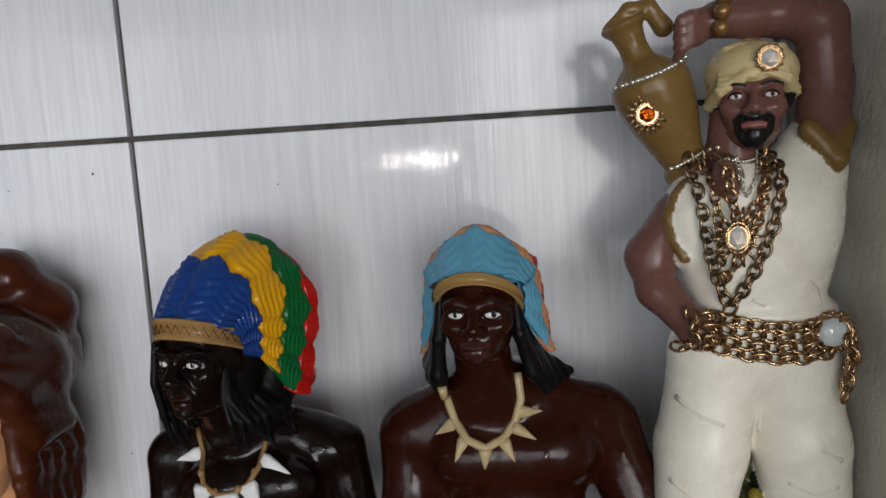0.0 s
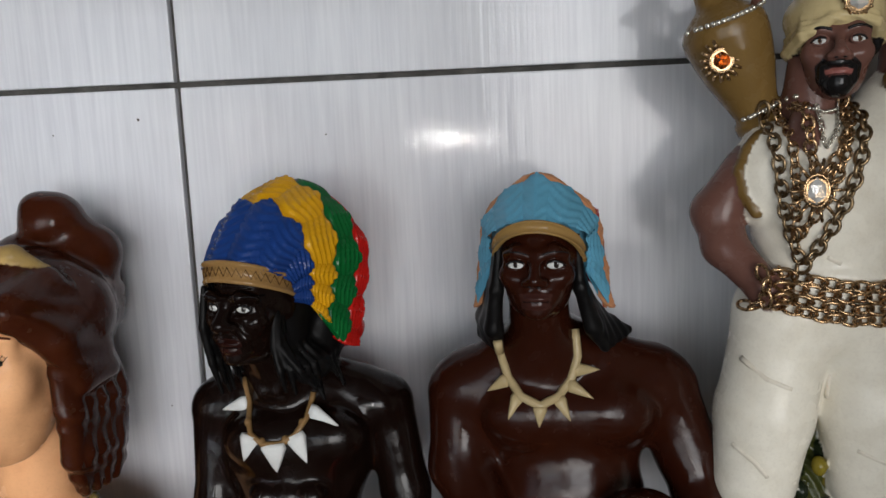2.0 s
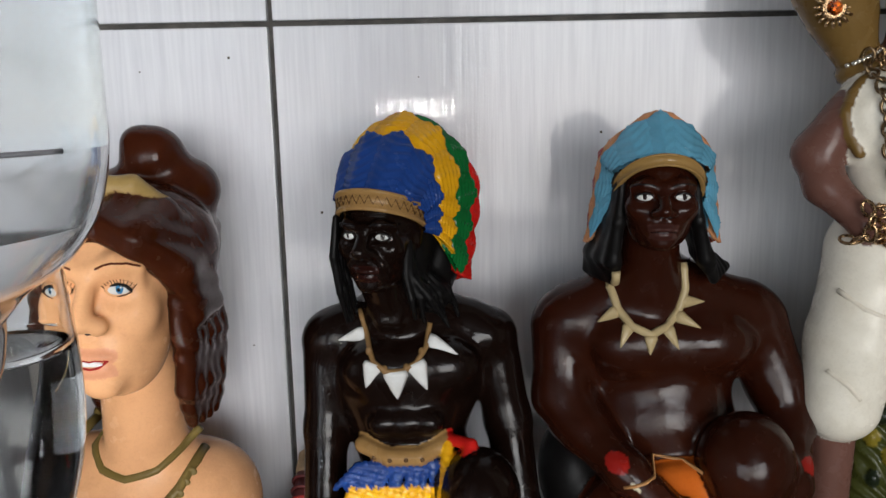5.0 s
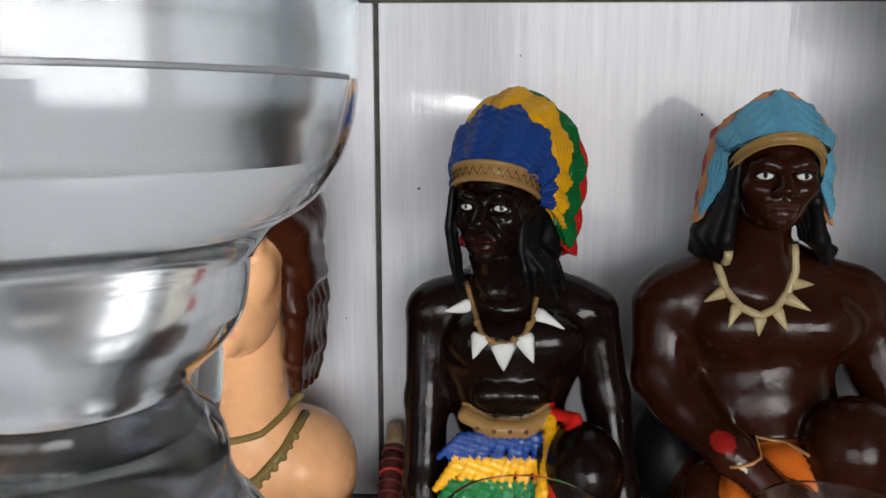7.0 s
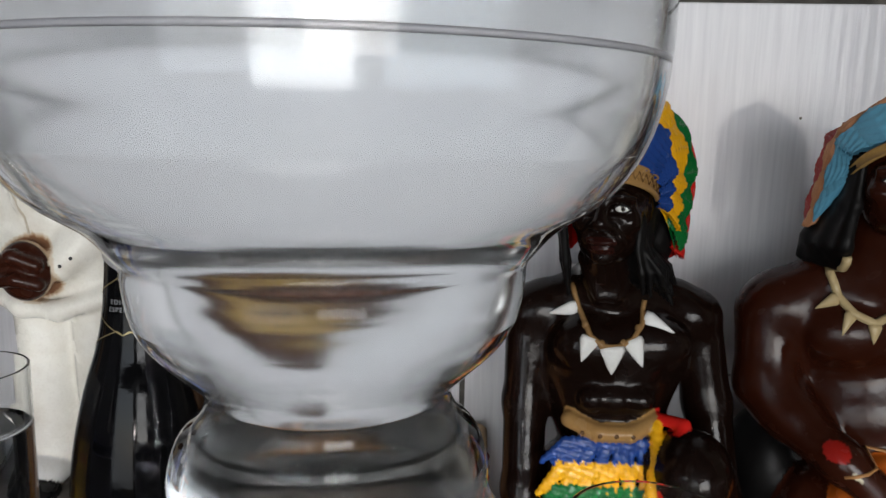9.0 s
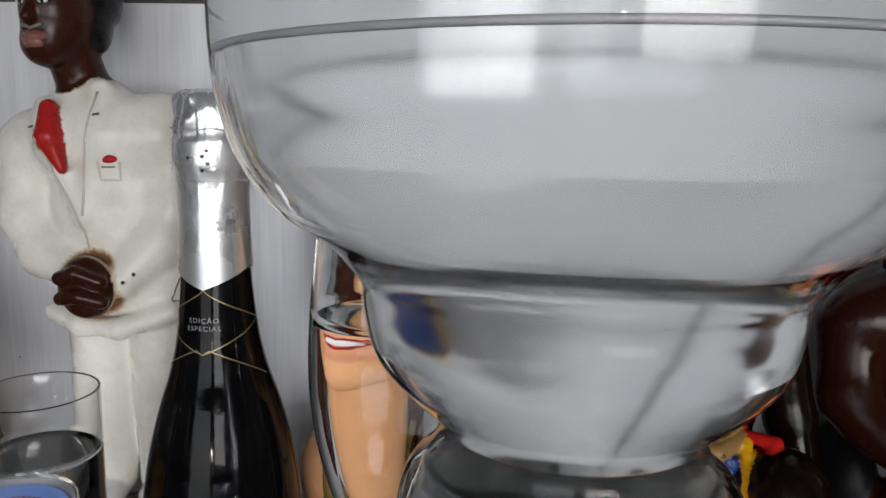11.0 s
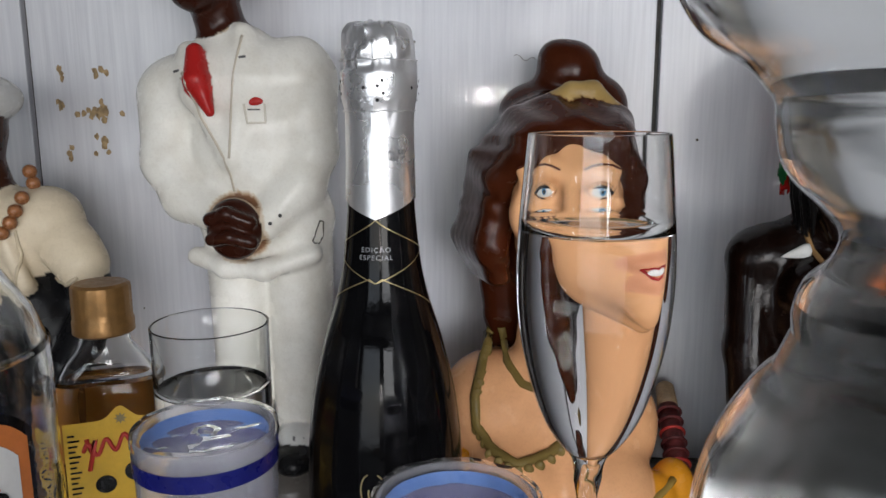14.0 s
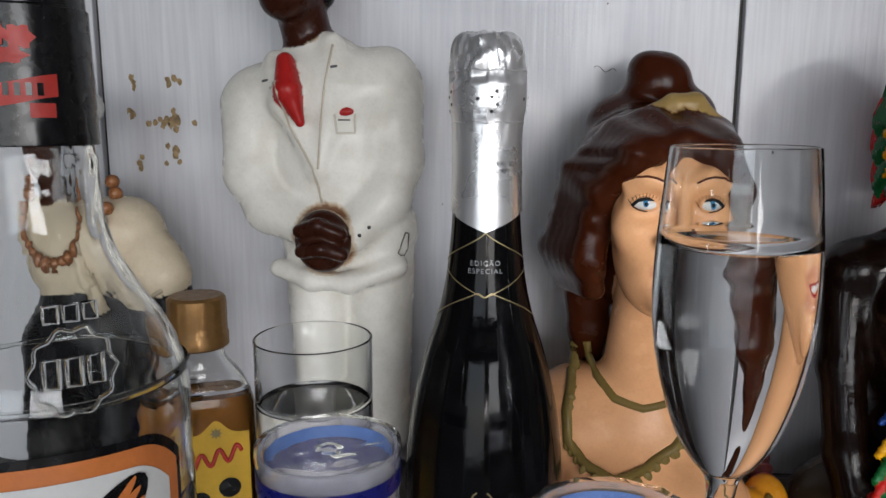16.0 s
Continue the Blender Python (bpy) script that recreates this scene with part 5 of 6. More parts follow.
def shirt_figure():
    s = Sculpt(0.0016)
    shirt, black, skin = (0.68, 0.58, 0.42), (0.009, 0.009, 0.01), (0.05, 0.018, 0.01)
    T = -0.075
    X, Z = -0.026, -0.012
    s.ell(shirt, (-0.415 + X, T, 0.195 + Z), (0.04, 0.03, 0.035), 0.01)
    s.ell(shirt, (-0.385 + X, T - 0.003, 0.21 + Z), (0.022, 0.022, 0.02), 0.01)
    s.ell(shirt, (-0.445 + X, T, 0.21 + Z), (0.022, 0.022, 0.02), 0.01)
    s.tube(shirt, [(-0.382 + X, T - 0.003, 0.208 + Z), (-0.366 + X, T - 0.01, 0.19 + Z), (-0.358 + X, T - 0.014, 0.182 + Z)], [0.018, 0.0165, 0.0165], 0.006)
    s.tube(shirt, [(-0.4 + X, T - 0.026, 0.2 + Z), (-0.39 + X, T - 0.024, 0.17 + Z)], [0.005, 0.005], 0.004)
    s.tube(black, [(-0.36 + X, T - 0.012, 0.185 + Z), (-0.352 + X, T - 0.012, 0.15 + Z), (-0.365 + X, T - 0.03, 0.12 + Z)], [0.0145, 0.014, 0.012], 0.001)
    s.ell(black, (-0.41 + X, T, 0.14 + Z), (0.044, 0.03, 0.045), 0.008)
    s.tube(black, [(-0.395 + X, T, 0.13 + Z), (-0.39 + X, T - 0.006, 0.02 + Z)], [0.026, 0.022], 0.008)
    s.tube(black, [(-0.435 + X, T, 0.13 + Z), (-0.44 + X, T - 0.006, 0.02 + Z)], [0.026, 0.022], 0.008)
    s.ell(black, (-0.415 + X, T - 0.005, 0.01 + Z), (0.06, 0.05, 0.02), 0.006)
    s.cap(skin, (-0.42 + X, T, 0.22 + Z), (-0.425 + X, T - 0.004, 0.25 + Z), 0.015, 0.014, 0.005)
    s.ell(skin, (-0.427 + X, T - 0.008, 0.268 + Z), (0.022, 0.025, 0.029), 0.006)
    s.ell(WHITE, (-0.424 + X, T, 0.285 + Z), (0.026, 0.027, 0.016), 0.003)
    s.bake()
    s.line((0.55, 0.46, 0.32), [(-0.392 + X, 0.205 + Z), (-0.39 + X, 0.185 + Z), (-0.394 + X, 0.17 + Z)], 0.0012, -0.0003)
    s.line((0.5, 0.42, 0.3), [(-0.376 + X, 0.174 + Z), (-0.364 + X, 0.17 + Z), (-0.354 + X, 0.176 + Z)], 0.0016, -0.0004)
    s.bead_front = [(x, s.front(x, z), z) for x, z in [(-0.418 + X + 0.03 * math.cos(a), 0.228 + Z + 0.034 * math.sin(a)) for a in [radians(-200 + 220 * k / 17) for k in range(18)]]]
    return s, tagged(s.mesh("shirt_statue", M_SATIN, (-0.415, -0.08, 0.0), (0.009, 0.0, 0.0)), "plaster statue in a cream shirt and black trousers", "statue")


feather_chief()
seated_figure()
TURBAN, turban_statue = turban_figure()
bust_figure()
suit_figure()
SHIRT, shirt_statue = shirt_figure()


# ---------------- jewellery on the turbaned statue ----------------
def link_mesh(a, b, r):
    bm = tube([(a * math.cos(t), 0, b * math.sin(t)) for t in [2 * math.pi * k / 12 for k in range(12)]], r, 6, True)
    me = bpy.data.meshes.new("chain_link")
    bm.to_mesh(me)
    bm.free()
    me.shade_smooth()
    return me


def chain(name, label, pts, mat, a=0.0028, b=0.0042, r=0.0009, pitch=0.0058, group=""):
    """Interlocked links along a line of points, every other link turned on its side."""
    pts = [Vector(p) + Vector((-0.007, 0.006, 0.0)) for p in pts]
    ob = thing(name, pts[0], label, "chain", group)
    me = link_mesh(a, b, r)
    me.materials.append(mat)
    P = [Vector(p) for p in pts]
    seg = [0.0]
    for p, q in zip(P, P[1:]):
        seg.append(seg[-1] + (q - p).length)
    n = max(2, int(seg[-1] / pitch))
    for i in range(n):
        d = seg[-1] * (i + 0.5) / n
        k = min(len(P) - 2, max(j for j in range(len(P)) if seg[j] <= d))
        u = (d - seg[k]) / max(1e-6, seg[k + 1] - seg[k])
        c, w = P[k].lerp(P[k + 1], u), (P[k + 1] - P[k]).normalized()
        out = Vector((0, -1, 0))
        side = w.cross(out).normalized()
        out = side.cross(w)
        m = Matrix((side, out, w)).transposed().to_4x4()
        lk = new("chain_link", me)
        lk.parent = ob
        lk.matrix_basis = Matrix.Translation(c - P[0]) @ m @ pose(0, 0, 0, 0, 0, 35 if i % 2 else -40)
    return ob


def on_statue(pts, out):
    """Lays a line of (x, z) onto the front of the turbaned statue."""
    return [(x, TURBAN.front(x, z) - out, z) for x, z in pts]


def loop(x0, z0, x1, z1, xm, zm, n=22):
    """A hanging chain as two bowed sides that meet at the low point."""
    a = [(x0 + (xm - x0) * u ** 2.6, z0 + (zm - z0) * u) for u in [k / n for k in range(n + 1)]]
    b = [(xm + (x1 - xm) * (1 - (1 - u) ** 1.7), zm + (z1 - zm) * u) for u in [k / n for k in range(1, n + 1)]]
    return a + b


chain("chain_necklace", "long antique brass chain hung round the statue's neck", on_statue(loop(0.3675, 0.342, 0.4125, 0.353, 0.383, 0.2565), 0.003), M_CHAIN_OLD, 0.003, 0.0045, 0.001, 0.0062, "necklaces on the statue")
chain("chain_necklace", "aged gold chain hung round the statue's neck", on_statue(loop(0.3745, 0.343, 0.4045, 0.35, 0.3785, 0.272), 0.0034), M_CHAIN, 0.0024, 0.004, 0.0008, 0.0056, "necklaces on the statue")
chain("chain_necklace", "aged gold chain hung round the statue's neck", on_statue(loop(0.3805, 0.341, 0.4085, 0.35, 0.3855, 0.302), 0.003), M_CHAIN, 0.0028, 0.0042, 0.0009, 0.006, "necklaces on the statue")
chain("fine_chain", "fine silver chain hung round the statue's neck", on_statue(loop(0.386, 0.34, 0.402, 0.341, 0.39, 0.319), 0.0016), M_PEARL, 0.001, 0.0016, 0.0004, 0.0022, "necklaces on the statue")
for r in range(4):
    z0 = 0.2505 - 0.0058 * r
    pts = on_statue([(0.3665 + 0.075 * u, z0 + 0.0045 - 0.009 * math.sin(math.pi * u * 0.75)) for u in [k / 20 for k in range(21)]], 0.0026)
    chain("chain_belt", "aged gold chain wound round the statue's waist", pts, M_CHAIN, 0.0032, 0.0052, 0.001, 0.0072, "belt chains")
for r in range(4):
    pts = [(0.4405 + 0.004 * r, -0.13 + 0.006 * r, 0.247 - 0.003 * r), (0.4455 + 0.003 * r, -0.133 + 0.006 * r, 0.228), (0.441 + 0.0036 * r, -0.131 + 0.006 * r, 0.203 + 0.004 * r)]
    chain("chain_tail", "aged gold chain end hanging at the statue's hip", pts, M_CHAIN, 0.003, 0.005, 0.001, 0.0068, "belt chains")
chain("chain_bracelet", "aged gold chain round the statue's wrist", [(0.3585, -0.13, 0.258), (0.3605, -0.1345, 0.25), (0.3605, -0.133, 0.241), (0.356, -0.127, 0.236), (0.352, -0.12, 0.237)], M_CHAIN, 0.003, 0.005, 0.001, 0.0068)


def beads(name, label, pts, r, mat, group="", move=(-0.008, 0.006, 0.0)):
    pts = [Vector(p) + Vector(move) for p in pts]
    ob = thing(name, pts[0], label, "beads", group)
    bm = bmesh.new()
    bmesh.ops.create_uvsphere(bm, u_segments=12, v_segments=8, radius=r)
    me = bpy.data.meshes.new("bead")
    bm.to_mesh(me)
    bm.free()
    me.shade_smooth()
    me.materials.append(mat)
    for p in pts:
        b = new("bead", me)
        b.parent, b.location = ob, Vector(p) - Vector(pts[0])
    return ob


beads("bead_strand", "silver bead strand round the shoulder of the jug", on_statue([(0.331 + 0.0395 * u, 0.382 + 0.0145 * u - 0.002 * math.sin(math.pi * u)) for u in [k / 17 for k in range(18)]], 0.0012), 0.0016, M_PEARL, "bead strands")
beads("bead_strand", "silver bead strand round the foot of the jug", on_statue([(0.361 + 0.0215 * u, 0.3345 + 0.0105 * u) for u in [k / 11 for k in range(12)]], 0.0012), 0.0016, M_PEARL, "bead strands")
beads("bead_choker", "silver bead choker on the statue's neck", on_statue([(0.3835 + 0.021 * u, 0.3385 - 0.002 * math.sin(math.pi * u)) for u in [k / 12 for k in range(13)]], 0.001), 0.0011, M_PEARL, "bead strands")
beads("bead_bracelet", "gold bead bracelet on the raised wrist", [(0.3835, -0.1175, 0.4085), (0.3838, -0.1195, 0.4165), (0.386, -0.1165, 0.4245)], 0.0046, M_GOLDCAP)


def brooch(label, x, y, z, r, gem, spikes, ray, metal=M_CHAIN, tall=1.0):
    ob = thing("brooch", (x, y, z), label, "brooch", "brooches on the statue")
    part("setting", tube([(r * math.cos(t), 0, r * tall * math.sin(t)) for t in [2 * math.pi * k / 20 for k in range(20)]], r * 0.16, 6, True), metal, ob)
    bm = bmesh.new()
    bmesh.ops.create_icosphere(bm, subdivisions=3 if gem is M_MILK else 1, radius=1)
    bm.transform(Matrix.Diagonal((r * 0.86, r * 0.5, r * 0.86 * tall, 1)))
    part("gem", bm, gem, ob, smooth=gem is M_MILK)
    part("back_plate", lathe([(0, 0), (r, 0), (r, 0.0006), (0, 0.0006)], 20), metal, ob).rotation_euler = (radians(90), 0, 0)
    for k in range(spikes):
        t = 2 * math.pi * k / spikes
        bm = tube([(r * math.cos(t), 0, r * tall * math.sin(t)), ((r + ray) * math.cos(t), -0.0002, (r * tall + ray) * math.sin(t))], [r * 0.17, r * 0.13], 6)
        tip = bmesh.ops.create_icosphere(bm, subdivisions=1, radius=r * 0.14, matrix=Matrix.Translation(((r + ray) * math.cos(t), 0, (r * tall + ray) * math.sin(t))))
        part("ray", bm, metal, ob)
    return ob


brooch("round gold brooch with an amber stone on the jug", 0.337, TURBAN.front(0.345, 0.3655) + 0.006 - 0.002, 0.3655, 0.0062, M_AMBERGEM, 16, 0.0046)
brooch("sun-shaped gold pendant with a clear stone", 0.3755, TURBAN.front(0.384, 0.298) + 0.006 - 0.0075, 0.2975, 0.0062, M_GEM, 14, 0.0078, M_CHAIN, 1.3)
brooch("square clear stone in a gold setting on the turban", 0.395, TURBAN.front(0.403, 0.3895) + 0.006 - 0.002, 0.3895, 0.0062, M_GEM, 12, 0.001)
brooch("oval milky stone in a gold buckle at the waist", 0.430, TURBAN.front(0.437, 0.239) + 0.006 - 0.006, 0.241, 0.0108, M_MILK, 16, 0.0012, M_CHAIN, 0.9)

beads("bead_necklace", "brown wooden bead necklace on the shirted statue", [(x - 0.0, y - 0.004, z) for x, y, z in SHIRT.bead_front], 0.0044, M_BEAD, move=(0.009, 0.0, 0.0))

# ---------------- glasses and bottles ----------------
def vessel(name, loc, outer, wall, floor, label, category, liquid=None, mat=M_GLASS, n=64, squash=None, liquid_mat=None, group="", shell_all=False):
    """A glass with wall thickness; outer is (r, z) from the foot up, floor the height where the inside begins."""
    ob = thing(name, loc, label, category, group)
    prof = lerp_profile(outer)
    top = outer[-1][1]
    rim = [(outer[-1][0] - wall * 0.5, top + wall * 0.35)]
    if liquid and not shell_all:
        foot = [(0, outer[0][1])] + [(r - 0.00025, z) for r, z in outer if z < floor] + [(prof(floor) * 0.8, floor + 0.0006), (0, floor + 0.0012)]
        part("foot", lathe(foot, n, squash), mat, ob).visible_shadow = False
        up = [(r, z) for r, z in outer if z > liquid + 0.0008]
        ring = [(prof(liquid) - wall, liquid + 0.0002), (prof(liquid), liquid + 0.0002)] + up + rim + [(r - wall, z) for r, z in reversed(up)] + [(prof(liquid) - wall, liquid + 0.0002)]
        bm = lathe(ring, n, squash)
        bmesh.ops.remove_doubles(bm, verts=bm.verts[:], dist=1e-6)
        bmesh.ops.recalc_face_normals(bm, faces=bm.faces[:])
        part("glass", bm, mat, ob).visible_shadow = False
        mid = [(r, z) for r, z in outer if floor < z < liquid - 0.001]
        body = [(0, floor), (prof(floor) * 0.98, floor)] + mid + [(prof(liquid), liquid), (prof(liquid) - wall, liquid - 0.0001), (prof(liquid) - wall - 0.0015, liquid - 0.0009), (0, liquid - 0.001)]
        part("water", lathe(body, n, squash), liquid_mat or M_WATER, ob).visible_shadow = False
        return ob
    zs = [z for r, z in outer if z > floor + 0.001]
    inner = [(max(0.0008, prof(z) - wall), z) for z in reversed(zs)]
    shell = [(0, outer[0][1])] + list(outer) + rim + inner + [(max(0.0006, prof(floor) - wall) * 0.8, floor + 0.0004), (0, floor)]
    part("glass", lathe(shell, n, squash), mat, ob).visible_shadow = False
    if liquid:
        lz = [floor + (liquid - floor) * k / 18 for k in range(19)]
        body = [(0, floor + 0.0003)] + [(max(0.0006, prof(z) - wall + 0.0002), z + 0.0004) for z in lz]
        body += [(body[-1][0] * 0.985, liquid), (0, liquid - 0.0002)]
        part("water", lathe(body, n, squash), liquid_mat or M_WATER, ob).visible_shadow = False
    return ob


# wide glass urn close by: a bowl, a cup, a waist and a ball, filled with water
urn = [(0.046, 0.0), (0.0475, 0.004), (0.037, 0.012), (0.027, 0.03), (0.0245, 0.06), (0.029, 0.085), (0.042, 0.11), (0.052, 0.138), (0.0545, 0.163), (0.051, 0.185), (0.042, 0.2025),
       (0.0345, 0.2115), (0.0345, 0.2205), (0.0325, 0.2275), (0.0282, 0.232), (0.0262, 0.2365), (0.0272, 0.2405), (0.0315, 0.245), (0.0368, 0.2505), (0.0395, 0.2555), (0.0408, 0.2625), (0.0412, 0.267), (0.043, 0.2695),
       (0.0475, 0.2745), (0.0565, 0.281), (0.0622, 0.289), (0.0652, 0.298), (0.0664, 0.307), (0.0666, 0.32), (0.0666, 0.34), (0.0666, 0.365), (0.0668, 0.39)]
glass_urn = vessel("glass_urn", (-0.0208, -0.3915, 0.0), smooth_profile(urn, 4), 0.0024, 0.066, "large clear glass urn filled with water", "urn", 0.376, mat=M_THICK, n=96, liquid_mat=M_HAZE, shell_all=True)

# grey half ring added to draw the water line, which the water body lacks
part("water_line_ring", tube([(0.0658 * math.cos(a), 0.0658 * math.sin(a), 0.3062) for a in [radians(185 + 170 * k / 60) for k in range(61)]], 0.00055, 6), M_SILVERINK, glass_urn, "thin grey ring added in place of the water line").visible_shadow = False

flute = [(0.033, 0.0), (0.033, 0.0015), (0.02, 0.004), (0.006, 0.009), (0.0046, 0.03), (0.0046, 0.07), (0.0052, 0.09), (0.0068, 0.104), (0.0088, 0.112), (0.0155, 0.12), (0.0225, 0.1315), (0.029, 0.15), (0.0333, 0.17), (0.0348, 0.19),
         (0.0342, 0.212), (0.0322, 0.235), (0.0306, 0.2505)]
champagne_flute = vessel("champagne_flute", (-0.0747, -0.2325, 0.0), smooth_profile([(r * 0.95, z * 1.02) for r, z in flute], 4), 0.0011, 0.117, "stemmed glass flute mostly full of clear water", "glass", 0.2165,
       squash=lambda a, z: 1 + (0.14 * math.sin(4 * a + z * 190) if 0.03 < z < 0.106 else 0))

tumbler = [(0.028, 0.0), (0.0292, 0.002), (0.03, 0.05), (0.0305, 0.1), (0.0308, 0.154)]
vessel("tumbler", (-0.2665, -0.166, 0.0), smooth_profile(tumbler, 3), 0.0014, 0.008, "straight glass tumbler mostly full of clear water", "glass", 0.12)
wide = [(0.03, 0.0), (0.032, 0.002), (0.036, 0.04), (0.0395, 0.08), (0.041, 0.106)]
vessel("wide_glass", (0.0965, -0.208, 0.0), smooth_profile(wide, 3), 0.0018, 0.008, "wide clear drinking glass in front of the statues", "glass", group="wide glasses")
vessel("wide_glass", (0.249, -0.208, 0.0), smooth_profile(wide, 3), 0.0018, 0.008, "wide clear drinking glass in front of the statues", "glass", group="wide glasses")


def band_cup(x, y, top, turn):
    ob = thing("banded_cup", (x, y, 0), "hazy plastic cup with a blue band under cling film", "cup", "banded cups")
    r = 0.0315
    outer = [(0.0275, 0.0), (0.029, 0.003), (0.0302, 0.05), (r, top - 0.002)]
    shell = [(0, 0)] + outer + [(r - 0.0008, top)] + [(r - 0.002, top - 0.002), (0.0285, 0.05), (0.027, 0.006), (0, 0.005)]
    part("cup", lathe(shell, 48, wobble=0.0004), M_FROST, ob).visible_shadow = False
    at = lerp_profile(outer)
    part("band", wrap(sheet(-math.pi * r, math.pi * r, top - 0.0165, top - 0.0085, 48, 2), at, 0.0006), M_BLUE, ob, "dark blue band")
    part("rim_band", wrap(sheet(0.42 * math.pi * r, 1.58 * math.pi * r, top - 0.0075, top - 0.0025, 48, 2), lambda z: r - 0.0022, -0.0012), M_LIGHTBLUE, ob, "pale blue inner band")
    lid = bmesh.new()
    n, rings = 40, 9
    rows = []
    for j in range(rings + 1):
        q = j / rings
        rows.append([lid.verts.new((r * 1.015 * q * math.cos(a), r * 1.015 * q * math.sin(a), top + 0.0012 - 0.004 * (1 - q) + 0.0011 * noise.noise(Vector((q * math.cos(a) * 4 + x * 50, q * math.sin(a) * 4, 3))))) for a in [2 * math.pi * k / n for k in range(n)]])
    rows.append([lid.verts.new((r * 1.03 * math.cos(a), r * 1.03 * math.sin(a), top - 0.003 + 0.0016 * noise.noise(Vector((math.cos(a) * 5, math.sin(a) * 5, x * 30))))) for a in [2 * math.pi * k / n for k in range(n)]])
    for a, b in zip(rows, rows[1:]):
        for k in range(n):
            j = (k + 1) % n
            if (a[k].co - a[j].co).length < 1e-6:
                lid.faces.new((a[k], b[k], b[j]))
            else:
                lid.faces.new((a[k], a[j], b[j], b[k]))
    bmesh.ops.remove_doubles(lid, verts=lid.verts[:], dist=1e-6)
    part("cling_film", lid, M_FILM, ob, "crumpled clear film cover").visible_shadow = False
    part("label_frame", wrap(sheet(-0.012, 0.013, 0.03, top - 0.036, 10, 4), at, 0.0005), M_BLUE, ob)
    part("label_sheet", wrap(sheet(-0.0112, 0.0122, 0.031, top - 0.037, 10, 4), at, 0.0008), M_WHITE, ob)
    for k in range(3):
        part("print_bar", wrap(sheet(-0.009, 0.009 - 0.004 * (k % 2), top - 0.043 - 0.006 * k, top - 0.041 - 0.006 * k, 8, 1), at, 0.0011), M_BLUE, ob)
    ob.rotation_euler = (0, 0, radians(turn))


band_cup(-0.2465, -0.2335, 0.1255, 4)
band_cup(-0.1315, -0.29, 0.1235, -8)

